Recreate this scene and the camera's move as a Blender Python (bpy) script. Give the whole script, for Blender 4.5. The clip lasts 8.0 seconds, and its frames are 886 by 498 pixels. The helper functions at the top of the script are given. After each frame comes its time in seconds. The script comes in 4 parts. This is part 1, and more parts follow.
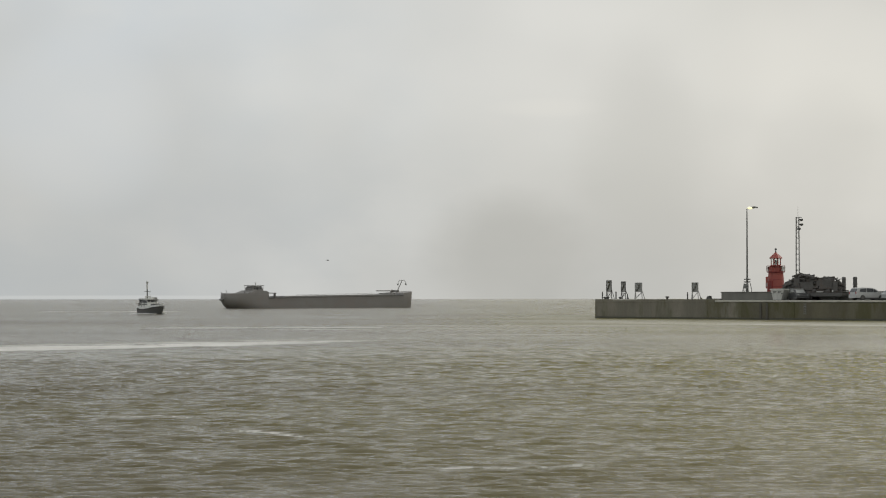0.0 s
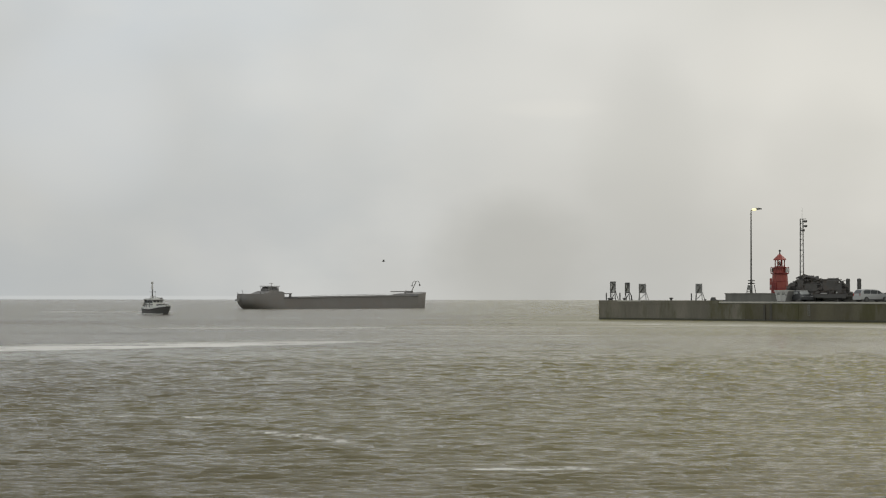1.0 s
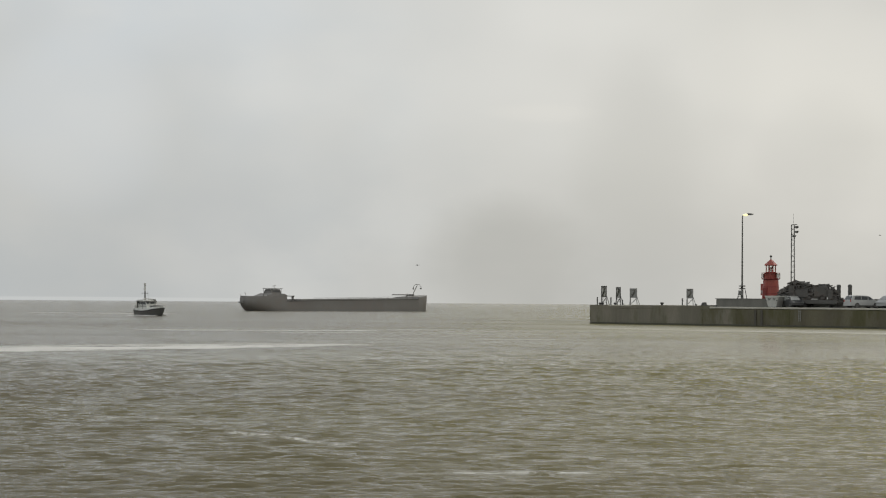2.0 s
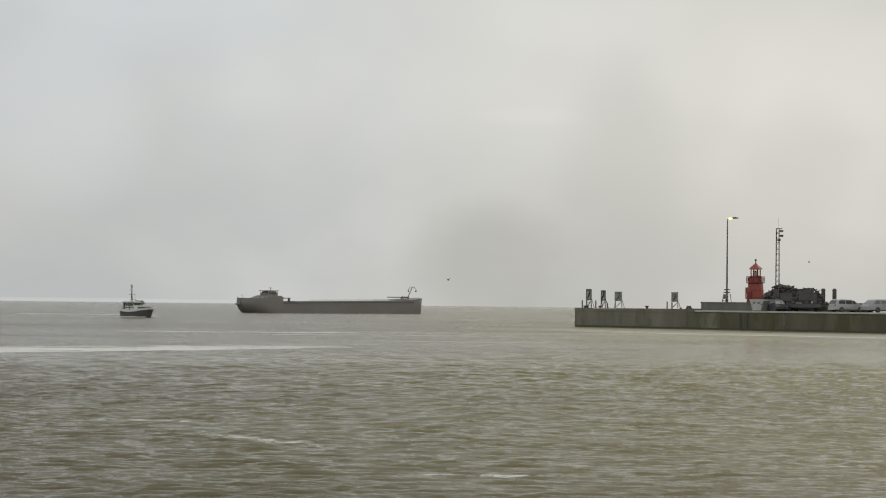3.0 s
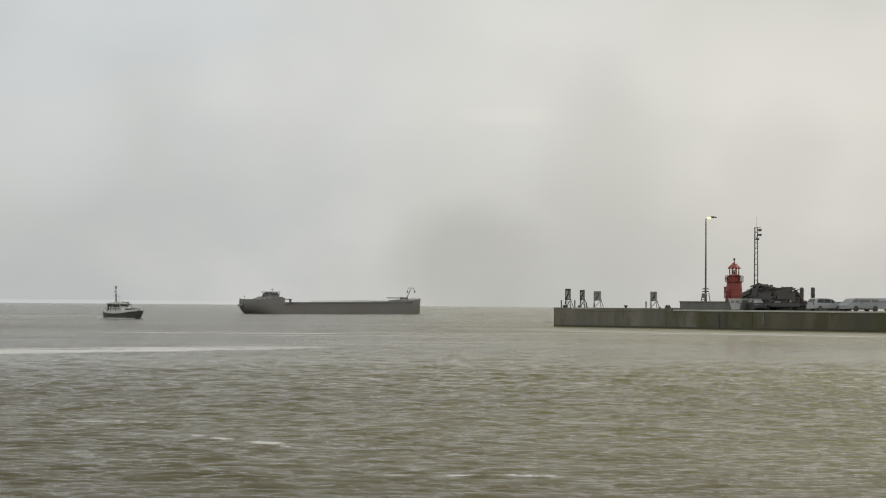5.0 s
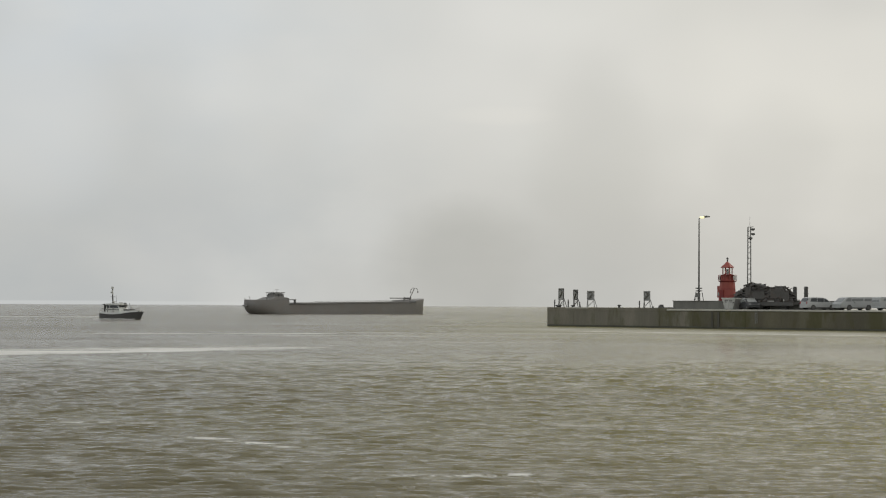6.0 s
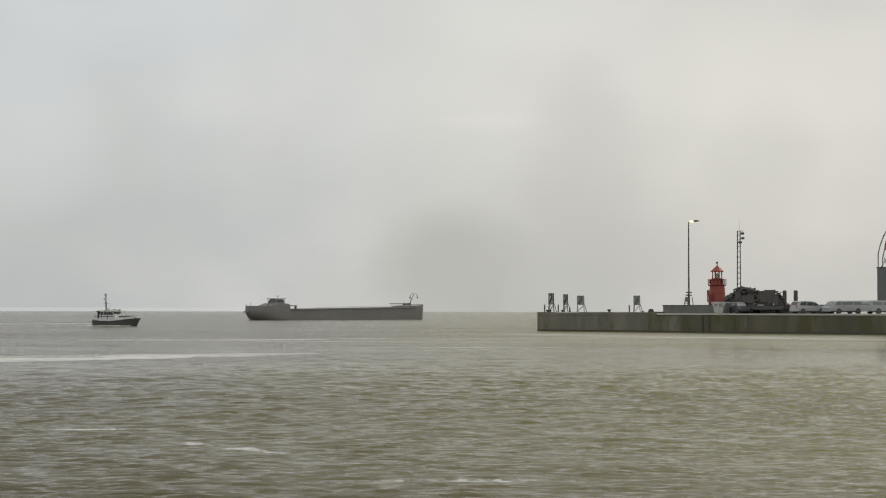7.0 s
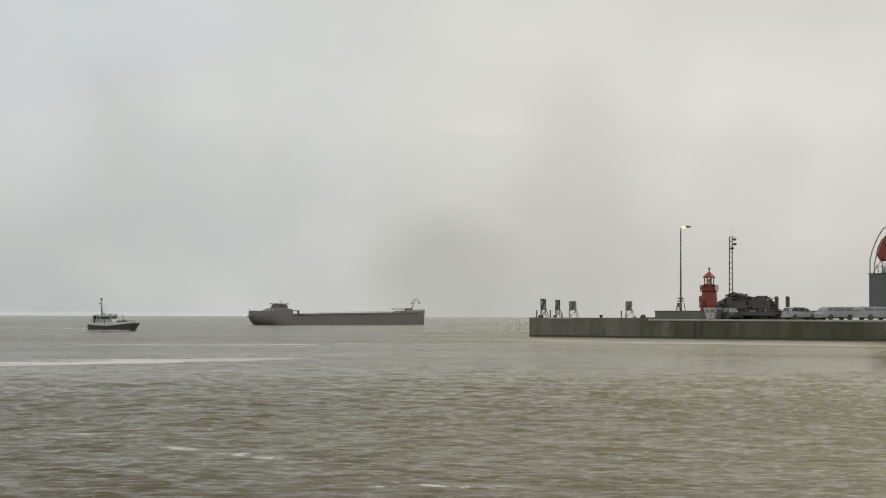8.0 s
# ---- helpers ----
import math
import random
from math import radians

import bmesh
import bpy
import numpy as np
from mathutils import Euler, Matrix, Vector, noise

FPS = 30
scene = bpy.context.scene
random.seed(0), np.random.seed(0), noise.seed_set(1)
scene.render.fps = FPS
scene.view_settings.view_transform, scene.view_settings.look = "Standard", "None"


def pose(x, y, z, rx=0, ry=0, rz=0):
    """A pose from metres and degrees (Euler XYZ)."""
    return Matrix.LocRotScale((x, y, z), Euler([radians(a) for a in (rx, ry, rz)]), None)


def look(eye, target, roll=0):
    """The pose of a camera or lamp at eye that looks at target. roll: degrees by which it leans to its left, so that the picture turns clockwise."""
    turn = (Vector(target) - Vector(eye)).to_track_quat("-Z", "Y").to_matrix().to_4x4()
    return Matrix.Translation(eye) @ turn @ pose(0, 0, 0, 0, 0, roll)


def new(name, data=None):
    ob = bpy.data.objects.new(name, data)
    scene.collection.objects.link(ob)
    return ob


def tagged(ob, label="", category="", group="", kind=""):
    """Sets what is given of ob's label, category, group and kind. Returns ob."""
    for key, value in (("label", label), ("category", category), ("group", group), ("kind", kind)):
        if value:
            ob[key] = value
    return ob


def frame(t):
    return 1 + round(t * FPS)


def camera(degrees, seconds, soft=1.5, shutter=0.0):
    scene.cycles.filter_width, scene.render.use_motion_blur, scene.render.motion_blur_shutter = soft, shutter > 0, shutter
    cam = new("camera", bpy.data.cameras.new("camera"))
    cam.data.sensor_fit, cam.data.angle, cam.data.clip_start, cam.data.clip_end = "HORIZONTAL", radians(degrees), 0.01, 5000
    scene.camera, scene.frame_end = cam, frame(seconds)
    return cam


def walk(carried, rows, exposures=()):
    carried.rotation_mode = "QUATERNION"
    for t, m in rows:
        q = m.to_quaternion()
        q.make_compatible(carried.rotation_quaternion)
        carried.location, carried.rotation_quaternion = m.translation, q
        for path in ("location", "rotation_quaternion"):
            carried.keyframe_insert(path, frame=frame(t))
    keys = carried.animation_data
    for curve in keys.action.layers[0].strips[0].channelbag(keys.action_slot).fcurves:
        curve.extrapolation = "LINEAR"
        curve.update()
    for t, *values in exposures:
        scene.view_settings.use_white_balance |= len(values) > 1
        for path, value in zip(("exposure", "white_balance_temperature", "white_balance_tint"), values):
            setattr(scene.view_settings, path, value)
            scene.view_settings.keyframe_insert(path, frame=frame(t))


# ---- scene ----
EYE = 2.65  # eye above the water

# seconds, turn to the right, tilt upwards, lean to the left (degrees)
TURNS = [
    (0.0, -0.000, 1.343, -0.051), (0.5, 0.073, 1.366, -0.049), (1.0, -0.109, 1.366, 0.060), (1.5, -0.049, 1.374, 0.232),
    (1.7, 0.012, 1.409, 0.323), (2.8, 0.449, 1.519, 0.640), (3.0, 0.534, 1.531, 0.657), (3.5, 0.673, 1.515, 0.724),
    (4.0, 0.769, 1.482, 0.553), (4.5, 0.911, 1.506, 0.613), (4.7, 1.002, 1.532, 0.563), (5.8, 1.265, 1.548, 0.279), (6.0, 1.297, 1.543, 0.310),
    (6.5, 1.394, 1.598, 0.195), (7.0, 1.578, 1.690, 0.062), (7.5, 1.700, 1.758, 0.120), (8.0, 1.792, 1.835, 0.181)]
cam = camera(24, 8.0, soft=1.15)
walk(cam, [(t, pose(0, 0, EYE, 90 + up, 0, -turn) @ pose(0, 0, 0, 0, 0, lean)) for t, turn, up, lean in TURNS])


# ---- small node helpers ----
def mix_colour(tree, fac, a, b, blend="MIX"):
    n = tree.nodes.new("ShaderNodeMix")
    n.data_type, n.blend_type = "RGBA", blend
    for slot, value in ((0, fac), (6, a), (7, b)):
        if isinstance(value, bpy.types.NodeSocket):
            tree.links.new(value, n.inputs[slot])
        else:
            n.inputs[slot].default_value = value if slot == 0 else (*value, 1)
    return n.outputs[2]


def sums(tree, op, a, b=0.0, c=None, clamp=False):
    n = tree.nodes.new("ShaderNodeMath")
    n.operation, n.use_clamp = op, clamp
    for slot, value in ((0, a), (1, b), (2, c)):
        if value is None:
            continue
        if isinstance(value, bpy.types.NodeSocket):
            tree.links.new(value, n.inputs[slot])
        else:
            n.inputs[slot].default_value = value
    return n.outputs[0]


def ranged(tree, value, a, b, lo=0.0, hi=1.0):
    n = tree.nodes.new("ShaderNodeMapRange")
    n.interpolation_type = "SMOOTHSTEP"
    tree.links.new(value, n.inputs[0])
    for slot, v in ((1, a), (2, b), (3, lo), (4, hi)):
        n.inputs[slot].default_value = v
    return n.outputs[0]


def noise_at(tree, vector, scale, detail=4.0, stretch=(1, 1, 1), rough=0.55):
    m = tree.nodes.new("ShaderNodeMapping")
    m.inputs["Scale"].default_value = stretch
    tree.links.new(vector, m.inputs["Vector"])
    n = tree.nodes.new("ShaderNodeTexNoise")
    n.inputs["Scale"].default_value, n.inputs["Detail"].default_value, n.inputs["Roughness"].default_value = scale, detail, rough
    tree.links.new(m.outputs[0], n.inputs["Vector"])
    return n.outputs["Fac"]


# ---- overcast sky and a weak, wide sun ----
SUN_UP, SUN_ROUND = 38.0, 35.0  # degrees: height, and from straight ahead to the right
world = bpy.data.worlds.new("overcast_sky")
scene.world = world
world.use_nodes = True
wt = world.node_tree
wt.nodes.clear()
coords = wt.nodes.new("ShaderNodeTexCoord").outputs["Generated"]
split = wt.nodes.new("ShaderNodeSeparateXYZ")
wt.links.new(coords, split.inputs[0])
sx, sz = split.outputs[0], split.outputs[2]
sky = wt.nodes.new("ShaderNodeTexSky")
sky.sky_type, sky.sun_disc = "NISHITA", False
sky.sun_elevation, sky.sun_rotation = radians(SUN_UP), radians(SUN_ROUND)
sky.dust_density = 4.0
side = ranged(wt, sx, -0.21, 0.18)
high = mix_colour(wt, side, (0.585, 0.628, 0.660), (0.700, 0.690, 0.640))
low = mix_colour(wt, side, (0.480, 0.525, 0.555), (0.560, 0.556, 0.520))
cloud = mix_colour(wt, ranged(wt, sz, 0.0, 0.10), low, high)
billow = noise_at(wt, coords, 9.4, 5.0, (1.0, 1.0, 1.7), 0.5)
cloud = mix_colour(wt, ranged(wt, billow, 0.3, 0.72, 0.0, 0.55), cloud, (0.74, 0.73, 0.69))
broad = noise_at(wt, coords, 4.5, 3.0, (1.0, 1.0, 1.2), 0.5)
cloud = mix_colour(wt, ranged(wt, broad, 0.35, 0.62, 0.5, 0.0), cloud, (0.50, 0.50, 0.475))


def sky_patch(colour, x, z, wide, tall, strength, below):
    """A soft-edged patch of the sky at that direction: a cloud, or a smudge put there."""
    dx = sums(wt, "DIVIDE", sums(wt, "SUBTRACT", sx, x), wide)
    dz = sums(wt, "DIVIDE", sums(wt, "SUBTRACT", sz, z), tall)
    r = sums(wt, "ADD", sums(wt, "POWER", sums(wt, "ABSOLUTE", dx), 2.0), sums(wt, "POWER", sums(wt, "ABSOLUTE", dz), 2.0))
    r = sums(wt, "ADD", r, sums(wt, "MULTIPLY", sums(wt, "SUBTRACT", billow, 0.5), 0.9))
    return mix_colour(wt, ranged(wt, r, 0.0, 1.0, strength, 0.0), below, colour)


cloud = sky_patch((0.44, 0.44, 0.41), 0.031, 0.015, 0.052, 0.044, 0.60, cloud)   # dark smudge close to the camera, put into the sky
cloud = sky_patch((0.76, 0.745, 0.69), 0.050, 0.091, 0.036, 0.006, 0.28, cloud)     # bright streak
cloud = sky_patch((0.76, 0.745, 0.69), 0.193, 0.111, 0.095, 0.035, 0.5, cloud)
cloud = sky_patch((0.52, 0.52, 0.485), 0.092, 0.072, 0.036, 0.066, 0.25, cloud)   # three fainter dark smudges, likewise put into the sky
cloud = sky_patch((0.53, 0.53, 0.50), 0.178, 0.066, 0.034, 0.044, 0.22, cloud)
cloud = sky_patch((0.50, 0.52, 0.53), -0.104, 0.030, 0.030, 0.034, 0.28, cloud)
cloud = sky_patch((0.72, 0.75, 0.77), -0.175, 0.085, 0.055, 0.050, 0.30, cloud)
cloud = sky_patch((0.70, 0.71, 0.70), -0.150, 0.0004, 0.16, 0.0011, 0.4, cloud)   # clear strip under the cloud
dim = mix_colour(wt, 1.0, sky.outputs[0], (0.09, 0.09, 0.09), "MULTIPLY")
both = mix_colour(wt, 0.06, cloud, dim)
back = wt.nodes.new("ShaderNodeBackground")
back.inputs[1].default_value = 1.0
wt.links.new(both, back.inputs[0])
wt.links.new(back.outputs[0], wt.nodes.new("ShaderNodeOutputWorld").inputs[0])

sun_data = bpy.data.lights.new("sun", "SUN")
sun_data.energy, sun_data.angle, sun_data.color = 0.6, radians(25), (1.0, 0.96, 0.88)
sun = new("sun", sun_data)
way = Vector((math.sin(radians(SUN_ROUND)) * math.cos(radians(SUN_UP)), math.cos(radians(SUN_ROUND)) * math.cos(radians(SUN_UP)), math.sin(radians(SUN_UP))))
sun.matrix_world = look(way * 300, (0, 0, 0))
scene.view_settings.exposure = 0.0


# ---- materials ----
def material(name, colour, second=None, scale=3.0, rough=0.6, metal=0.0, bump=0.15, bump_size=0.02, grain=30.0, streaks=False, amount=0.7, third=None, fixed=False):
    """Two tones at two scales, with fine relief; streaks: runs of rust or dirt down the surface; third: rarer stains."""
    mat = bpy.data.materials.new(name)
    mat.use_nodes = True
    t = mat.node_tree
    bsdf = t.nodes["Principled BSDF"]
    at = t.nodes.new("ShaderNodeTexCoord").outputs["Object"]
    if fixed:
        at = t.nodes.new("ShaderNodeNewGeometry").outputs["Position"]
    second = second or tuple(c * 0.65 for c in colour)
    patch = noise_at(t, at, scale, 5.0, (1, 1, 0.25) if streaks else (1, 1, 1), 0.6)
    col = mix_colour(t, ranged(t, patch, 0.35, 0.68, 0.0, amount), colour, second)
    fine = noise_at(t, at, grain, 3.0)
    col = mix_colour(t, ranged(t, fine, 0.3, 0.75, 0.0, 0.25), col, tuple(c * 0.6 for c in colour))
    if third:
        spot = noise_at(t, at, scale * 0.6 + 0.13, 4.0, (1.0, 1.0, 0.35) if streaks else (1, 1, 1), 0.65)
        col = mix_colour(t, ranged(t, spot, 0.48, 0.62, 0.0, 0.9), col, third)
    t.links.new(col, bsdf.inputs["Base Color"])
    t.links.new(ranged(t, fine, 0.2, 0.8, rough * 0.8, min(1.0, rough * 1.2)), bsdf.inputs["Roughness"])
    bsdf.inputs["Metallic"].default_value = metal
    if bump:
        b = t.nodes.new("ShaderNodeBump")
        b.inputs["Strength"].default_value, b.inputs["Distance"].default_value = bump, bump_size
        t.links.new(sums(t, "ADD", fine, patch), b.inputs["Height"])
        t.links.new(b.outputs[0], bsdf.inputs["Normal"])
    return mat


def glass_material(name, colour):
    mat = bpy.data.materials.new(name)
    mat.use_nodes = True
    b = mat.node_tree.nodes["Principled BSDF"]
    b.inputs["Base Color"].default_value = (*colour, 1)
    b.inputs["Roughness"].default_value = 0.06
    b.inputs["IOR"].default_value = 1.5
    return mat


def glowing(name, colour, strength):
    mat = bpy.data.materials.new(name)
    mat.use_nodes = True
    b = mat.node_tree.nodes["Principled BSDF"]
    b.inputs["Base Color"].default_value = (*colour, 1)
    b.inputs["Emission Color"].default_value = (*colour, 1)
    b.inputs["Emission Strength"].default_value = strength
    return mat


M = {
    "quay": material("wet_quay_concrete", (0.262, 0.243, 0.196), (0.168, 0.156, 0.124), 0.25, 0.7, 0, 0.4, 0.05, 6.0, True, 0.9, (0.120, 0.113, 0.062), True),
    "quay_old": material("algae_covered_quay_concrete", (0.166, 0.150, 0.100), (0.100, 0.092, 0.063), 0.22, 0.7, 0, 0.4, 0.05, 6.0, True, 0.9, (0.095, 0.092, 0.040), True),
    "quay_dark": material("dark_fender_timber", (0.115, 0.108, 0.090), (0.075, 0.070, 0.058), 1.2, 0.75, 0, 0.4, 0.03, 14.0, True),
    "cope": material("pale_worn_concrete", (0.62, 0.60, 0.54), (0.50, 0.485, 0.43), 0.8, 0.8, 0, 0.3, 0.02, 12.0),
    "deck": material("wet_deck_concrete", (0.33, 0.32, 0.285), (0.22, 0.215, 0.19), 0.3, 0.55, 0, 0.3, 0.02, 8.0),
    "parapet": material("grey_parapet_concrete", (0.21, 0.205, 0.18), (0.15, 0.148, 0.13), 0.7, 0.8, 0, 0.3, 0.03, 9.0, True),
    "tide": material("weed_covered_concrete", (0.098, 0.096, 0.070), (0.066, 0.067, 0.044), 0.8, 0.5, 0, 0.6, 0.06, 7.0, False, 0.8),
    "red": material("weathered_red_paint", (0.37, 0.078, 0.058), (0.28, 0.064, 0.050), 1.1, 0.5, 0, 0.12, 0.01, 16.0, True, 0.7),
    "red_dark": material("dark_red_paint", (0.25, 0.035, 0.03), None, 1.5, 0.5, 0, 0.1, 0.01, 16.0),
    "white": material("dull_white_paint", (0.62, 0.62, 0.59), (0.47, 0.47, 0.44), 1.2, 0.5, 0, 0.08, 0.01, 20.0, True),
    "pale": material("pale_grey_steel", (0.36, 0.36, 0.345), (0.26, 0.26, 0.25), 1.5, 0.5, 0.1, 0.1, 0.01, 18.0, True),
    "board": material("weathered_grey_board", (0.21, 0.21, 0.195), (0.15, 0.15, 0.138), 1.6, 0.6, 0, 0.1, 0.01, 18.0),
    # black, rubber, tide and crane tones are raised slightly to imitate veiling haze
    "black": material("tarred_black_steel", (0.090, 0.090, 0.085), (0.112, 0.104, 0.094), 2.0, 0.55, 0, 0.2, 0.01, 15.0),
    "post": material("dark_galvanised_steel", (0.140, 0.140, 0.129), (0.095, 0.095, 0.087), 2.0, 0.5, 0.3, 0.1, 0.01, 18.0),
    "scrap": material("dull_dark_scrap_steel", (0.120, 0.114, 0.107), (0.085, 0.080, 0.074), 1.6, 0.7, 0.1, 0.4, 0.05, 9.0, False, 0.8, (0.115, 0.095, 0.082)),
    "rubber": material("worn_black_rubber", (0.060, 0.060, 0.058), (0.080, 0.077, 0.072), 4.0, 0.8, 0, 0.2, 0.01, 30.0),
    "silver": material("silver_car_paint", (0.46, 0.47, 0.47), (0.40, 0.41, 0.41), 0.8, 0.32, 0.15, 0.0, 0.0, 40.0, False, 0.4),
    "van": material("light_grey_van_paint", (0.40, 0.41, 0.41), (0.34, 0.35, 0.35), 0.8, 0.35, 0.05, 0.0, 0.0, 40.0, False, 0.4),
    "dark_car": material("dark_grey_car_paint", (0.075, 0.078, 0.08), None, 0.8, 0.35, 0.1, 0.0, 0.0, 40.0, False, 0.4),
    "glass": glass_material("dark_tinted_glass", (0.085, 0.09, 0.095)),
    "pane": glass_material("bright_pane_glass", (0.42, 0.43, 0.42)),
    "tint": glass_material("pale_tinted_glass", (0.24, 0.25, 0.255)),
    "lamp": glowing("lit_lamp_glass", (1.0, 0.90, 0.50), 1.0),
    "tail": glass_material("red_lamp_glass", (0.35, 0.03, 0.02)),
    # dark hull lightened to grey: the distant haze is put into its colour
    "barge": material("hazed_grey_hull_paint", (0.262, 0.254, 0.244), (0.215, 0.208, 0.200), 0.12, 0.6, 0, 0.1, 0.03, 8.0, False, 0.5, (0.24, 0.222, 0.21)),
    "barge_top": material("grey_deckhouse_paint", (0.235, 0.227, 0.216), (0.185, 0.178, 0.170), 0.5, 0.6, 0, 0.1, 0.02, 4.0, True),
    "barge_light": material("pale_weathered_rail_steel", (0.30, 0.295, 0.28), None, 0.6, 0.6, 0.1, 0.1, 0.02, 6.0),
    "hull": material("black_boat_hull_paint", (0.105, 0.105, 0.100), (0.135, 0.130, 0.120), 1.0, 0.45, 0, 0.08, 0.01, 8.0, True),
    "cabin": material("cream_white_cabin_paint", (0.80, 0.80, 0.76), (0.66, 0.66, 0.62), 1.2, 0.45, 0, 0.05, 0.01, 14.0, True),
    "crane": material("dark_slate_crane_steel", (0.185, 0.187, 0.186), (0.150, 0.152, 0.151), 0.5, 0.6, 0.1, 0.1, 0.02, 8.0, True),
    "foam": material("white_wash_foam", (0.72, 0.72, 0.69), (0.50, 0.49, 0.45), 1.6, 0.8, 0, 0.4, 0.05, 7.0),
    "barge_dark": material("dark_tarred_gunwale", (0.135, 0.130, 0.124), (0.10, 0.097, 0.092), 0.5, 0.6, 0, 0.1, 0.02, 6.0),
    "skip": material("scuffed_grey_skip_paint", (0.56, 0.56, 0.53), (0.43, 0.43, 0.41), 1.4, 0.55, 0, 0.15, 0.01, 16.0, True),
    "gull": material("grey_gull_feathers", (0.16, 0.16, 0.155), (0.10, 0.10, 0.10), 6.0, 0.8, 0, 0.1, 0.01, 40.0),
}


def water_material():
    mat = bpy.data.materials.new("muddy_river_water")
    mat.use_nodes = True
    t = mat.node_tree
    bsdf = t.nodes["Principled BSDF"]
    own = t.nodes.new("ShaderNodeTexCoord").outputs["Object"]
    here = t.nodes.new("ShaderNodeNewGeometry").outputs["Position"]
    silt = noise_at(t, here, 0.018, 4.0, (0.5, 1.0, 1.0))
    # lines of foam left by the current, and pale sky sheen painted before the pier
    pos = t.nodes.new("ShaderNodeSeparateXYZ")
    t.links.new(here, pos.inputs[0])
    px, py = pos.outputs[0], pos.outputs[1]
    # browner silt on the pier's side of the river
    plume = sums(t, "ADD", ranged(t, px, -22.0, 24.0, 0.0, 0.8), ranged(t, silt, 0.35, 0.65, -0.2, 0.25), clamp=True)
    col = mix_colour(t, plume, (0.120, 0.101, 0.052), (0.140, 0.121, 0.010))
    wander = noise_at(t, here, 0.05, 3.0, (1.0, 0.3, 1.0))
    ragged = noise_at(t, here, 0.55, 5.0, (0.16, 1.0, 1.0), 0.65)
    bubbles = noise_at(t, own, 2.4, 5.0, (0.6, 0.5, 1.0), 0.7)
    foam = None
    # the lines at 246 and 226 along the pier paint reflected sky, not foam
    # start and end across, distance at the start, slant, half width, strength
    for x0, x1, y0, slope, half, power in (
            (-46, -2, 80.0, 1.15, 6.5, 4.0), (-42, -4, 90.0, 1.10, 11.0, 1.3), (-28, -4, 186, 0.1, 5.0, 2.4), (-19, 12, 176, 0.14, 4.0, 0.45), (-10, 29, 200, 0.0, 4.0, 0.55), (-10, 17, 148, 0.09, 2.0, 0.3),
            (2, 56, 246, -1.0, 16.0, 0.34), (-8.0, -4.4, 46.8, -0.2, 0.8, 0.7), (-4.6, -1.4, 42.4, -1.4, 0.8, 0.7), (-0.9, 2.9, 32.2, 0.08, 0.5, 0.7),
            (-8, -3.4, 34.4, 0.2, 0.6, 0.4), (7, 20, 76, 0.2, 1.5, 0.2), (-2.6, 10, 108, 0.2, 2.4, 0.2), (-82, -48, 408, 0.0, 9.0, 1.3), (10, 60, 226, -0.95, 5.0, 0.5)):
        line = sums(t, "SUBTRACT", py, sums(t, "MULTIPLY_ADD", px, slope, y0 - slope * x0))
        line = sums(t, "ADD", line, sums(t, "MULTIPLY", sums(t, "SUBTRACT", wander, 0.5), half * 2.0))
        across = ranged(t, sums(t, "ABSOLUTE", line), half * 0.05, half, 1.0, 0.0)
        ends = sums(t, "MULTIPLY", ranged(t, px, x0, x0 + (x1 - x0) * 0.25), ranged(t, px, x1 - (x1 - x0) * 0.3, x1, 1.0, 0.0))
        one = sums(t, "MULTIPLY", sums(t, "MULTIPLY", across, ends), power)
        foam = one if foam is None else sums(t, "ADD", foam, one)
    foam = sums(t, "MULTIPLY", foam, ranged(t, ragged, 0.36, 0.64, 0.0, 1.7))
    torn = ranged(t, noise_at(t, own, 1.3, 5.0, (0.10, 0.9, 1.0), 0.65), 0.36, 0.56, 0.40, 1.35)
    froth = ranged(t, bubbles, 0.40, 0.62, 0.1, 1.5)
    # far off the froth closes up into smooth streaks
    froth = sums(t, "ADD", froth, sums(t, "MULTIPLY", ranged(t, py, 70.0, 150.0), sums(t, "SUBTRACT", torn, froth)))
    foam = sums(t, "MULTIPLY", foam, froth, clamp=True)
    # small broken crests, scattered in gusty patches
    fleck = ranged(t, noise_at(t, own, 1.25, 3.0, (0.55, 1.0, 1.0), 0.6), 0.655, 0.72)
    gusty = ranged(t, noise_at(t, own, 0.07, 2.0, (0.5, 1.0, 1.0)), 0.46, 0.60)
    foam = sums(t, "ADD", foam, sums(t, "MULTIPLY", sums(t, "MULTIPLY", fleck, gusty), 0.28), clamp=True)
    col = mix_colour(t, foam, col, (0.76, 0.75, 0.71))
    t.links.new(col, bsdf.inputs["Base Color"])
    gust = noise_at(t, here, 0.030, 3.0, (0.30, 1.0, 1.0))
    # the open river, away from the shore, is more ruffled by the wind
    ruffled = sums(t, "ADD", ranged(t, gust, 0.3, 0.7, 0.05, 0.10), ranged(t, py, 70.0, 220.0, 0.0, 0.10))
    # a slick in the lee of the pier
    slick = sums(t, "MULTIPLY", sums(t, "MULTIPLY", ranged(t, px, -14.0, 16.0), ranged(t, py, 125.0, 190.0)), ranged(t, py, 270.0, 420.0, 1.0, 0.0))
    ruffled = sums(t, "ADD", ruffled, sums(t, "MULTIPLY", slick, 0.12))
    t.links.new(sums(t, "ADD", ruffled, sums(t, "MULTIPLY", foam, 0.4)), bsdf.inputs["Roughness"])
    bsdf.inputs["IOR"].default_value = 1.333
    ripple = noise_at(t, own, 5.5, 6.0, (0.26, 1.0, 1.0), 0.70)
    chop = noise_at(t, own, 0.9, 5.0, (0.33, 1.0, 1.0), 0.62)
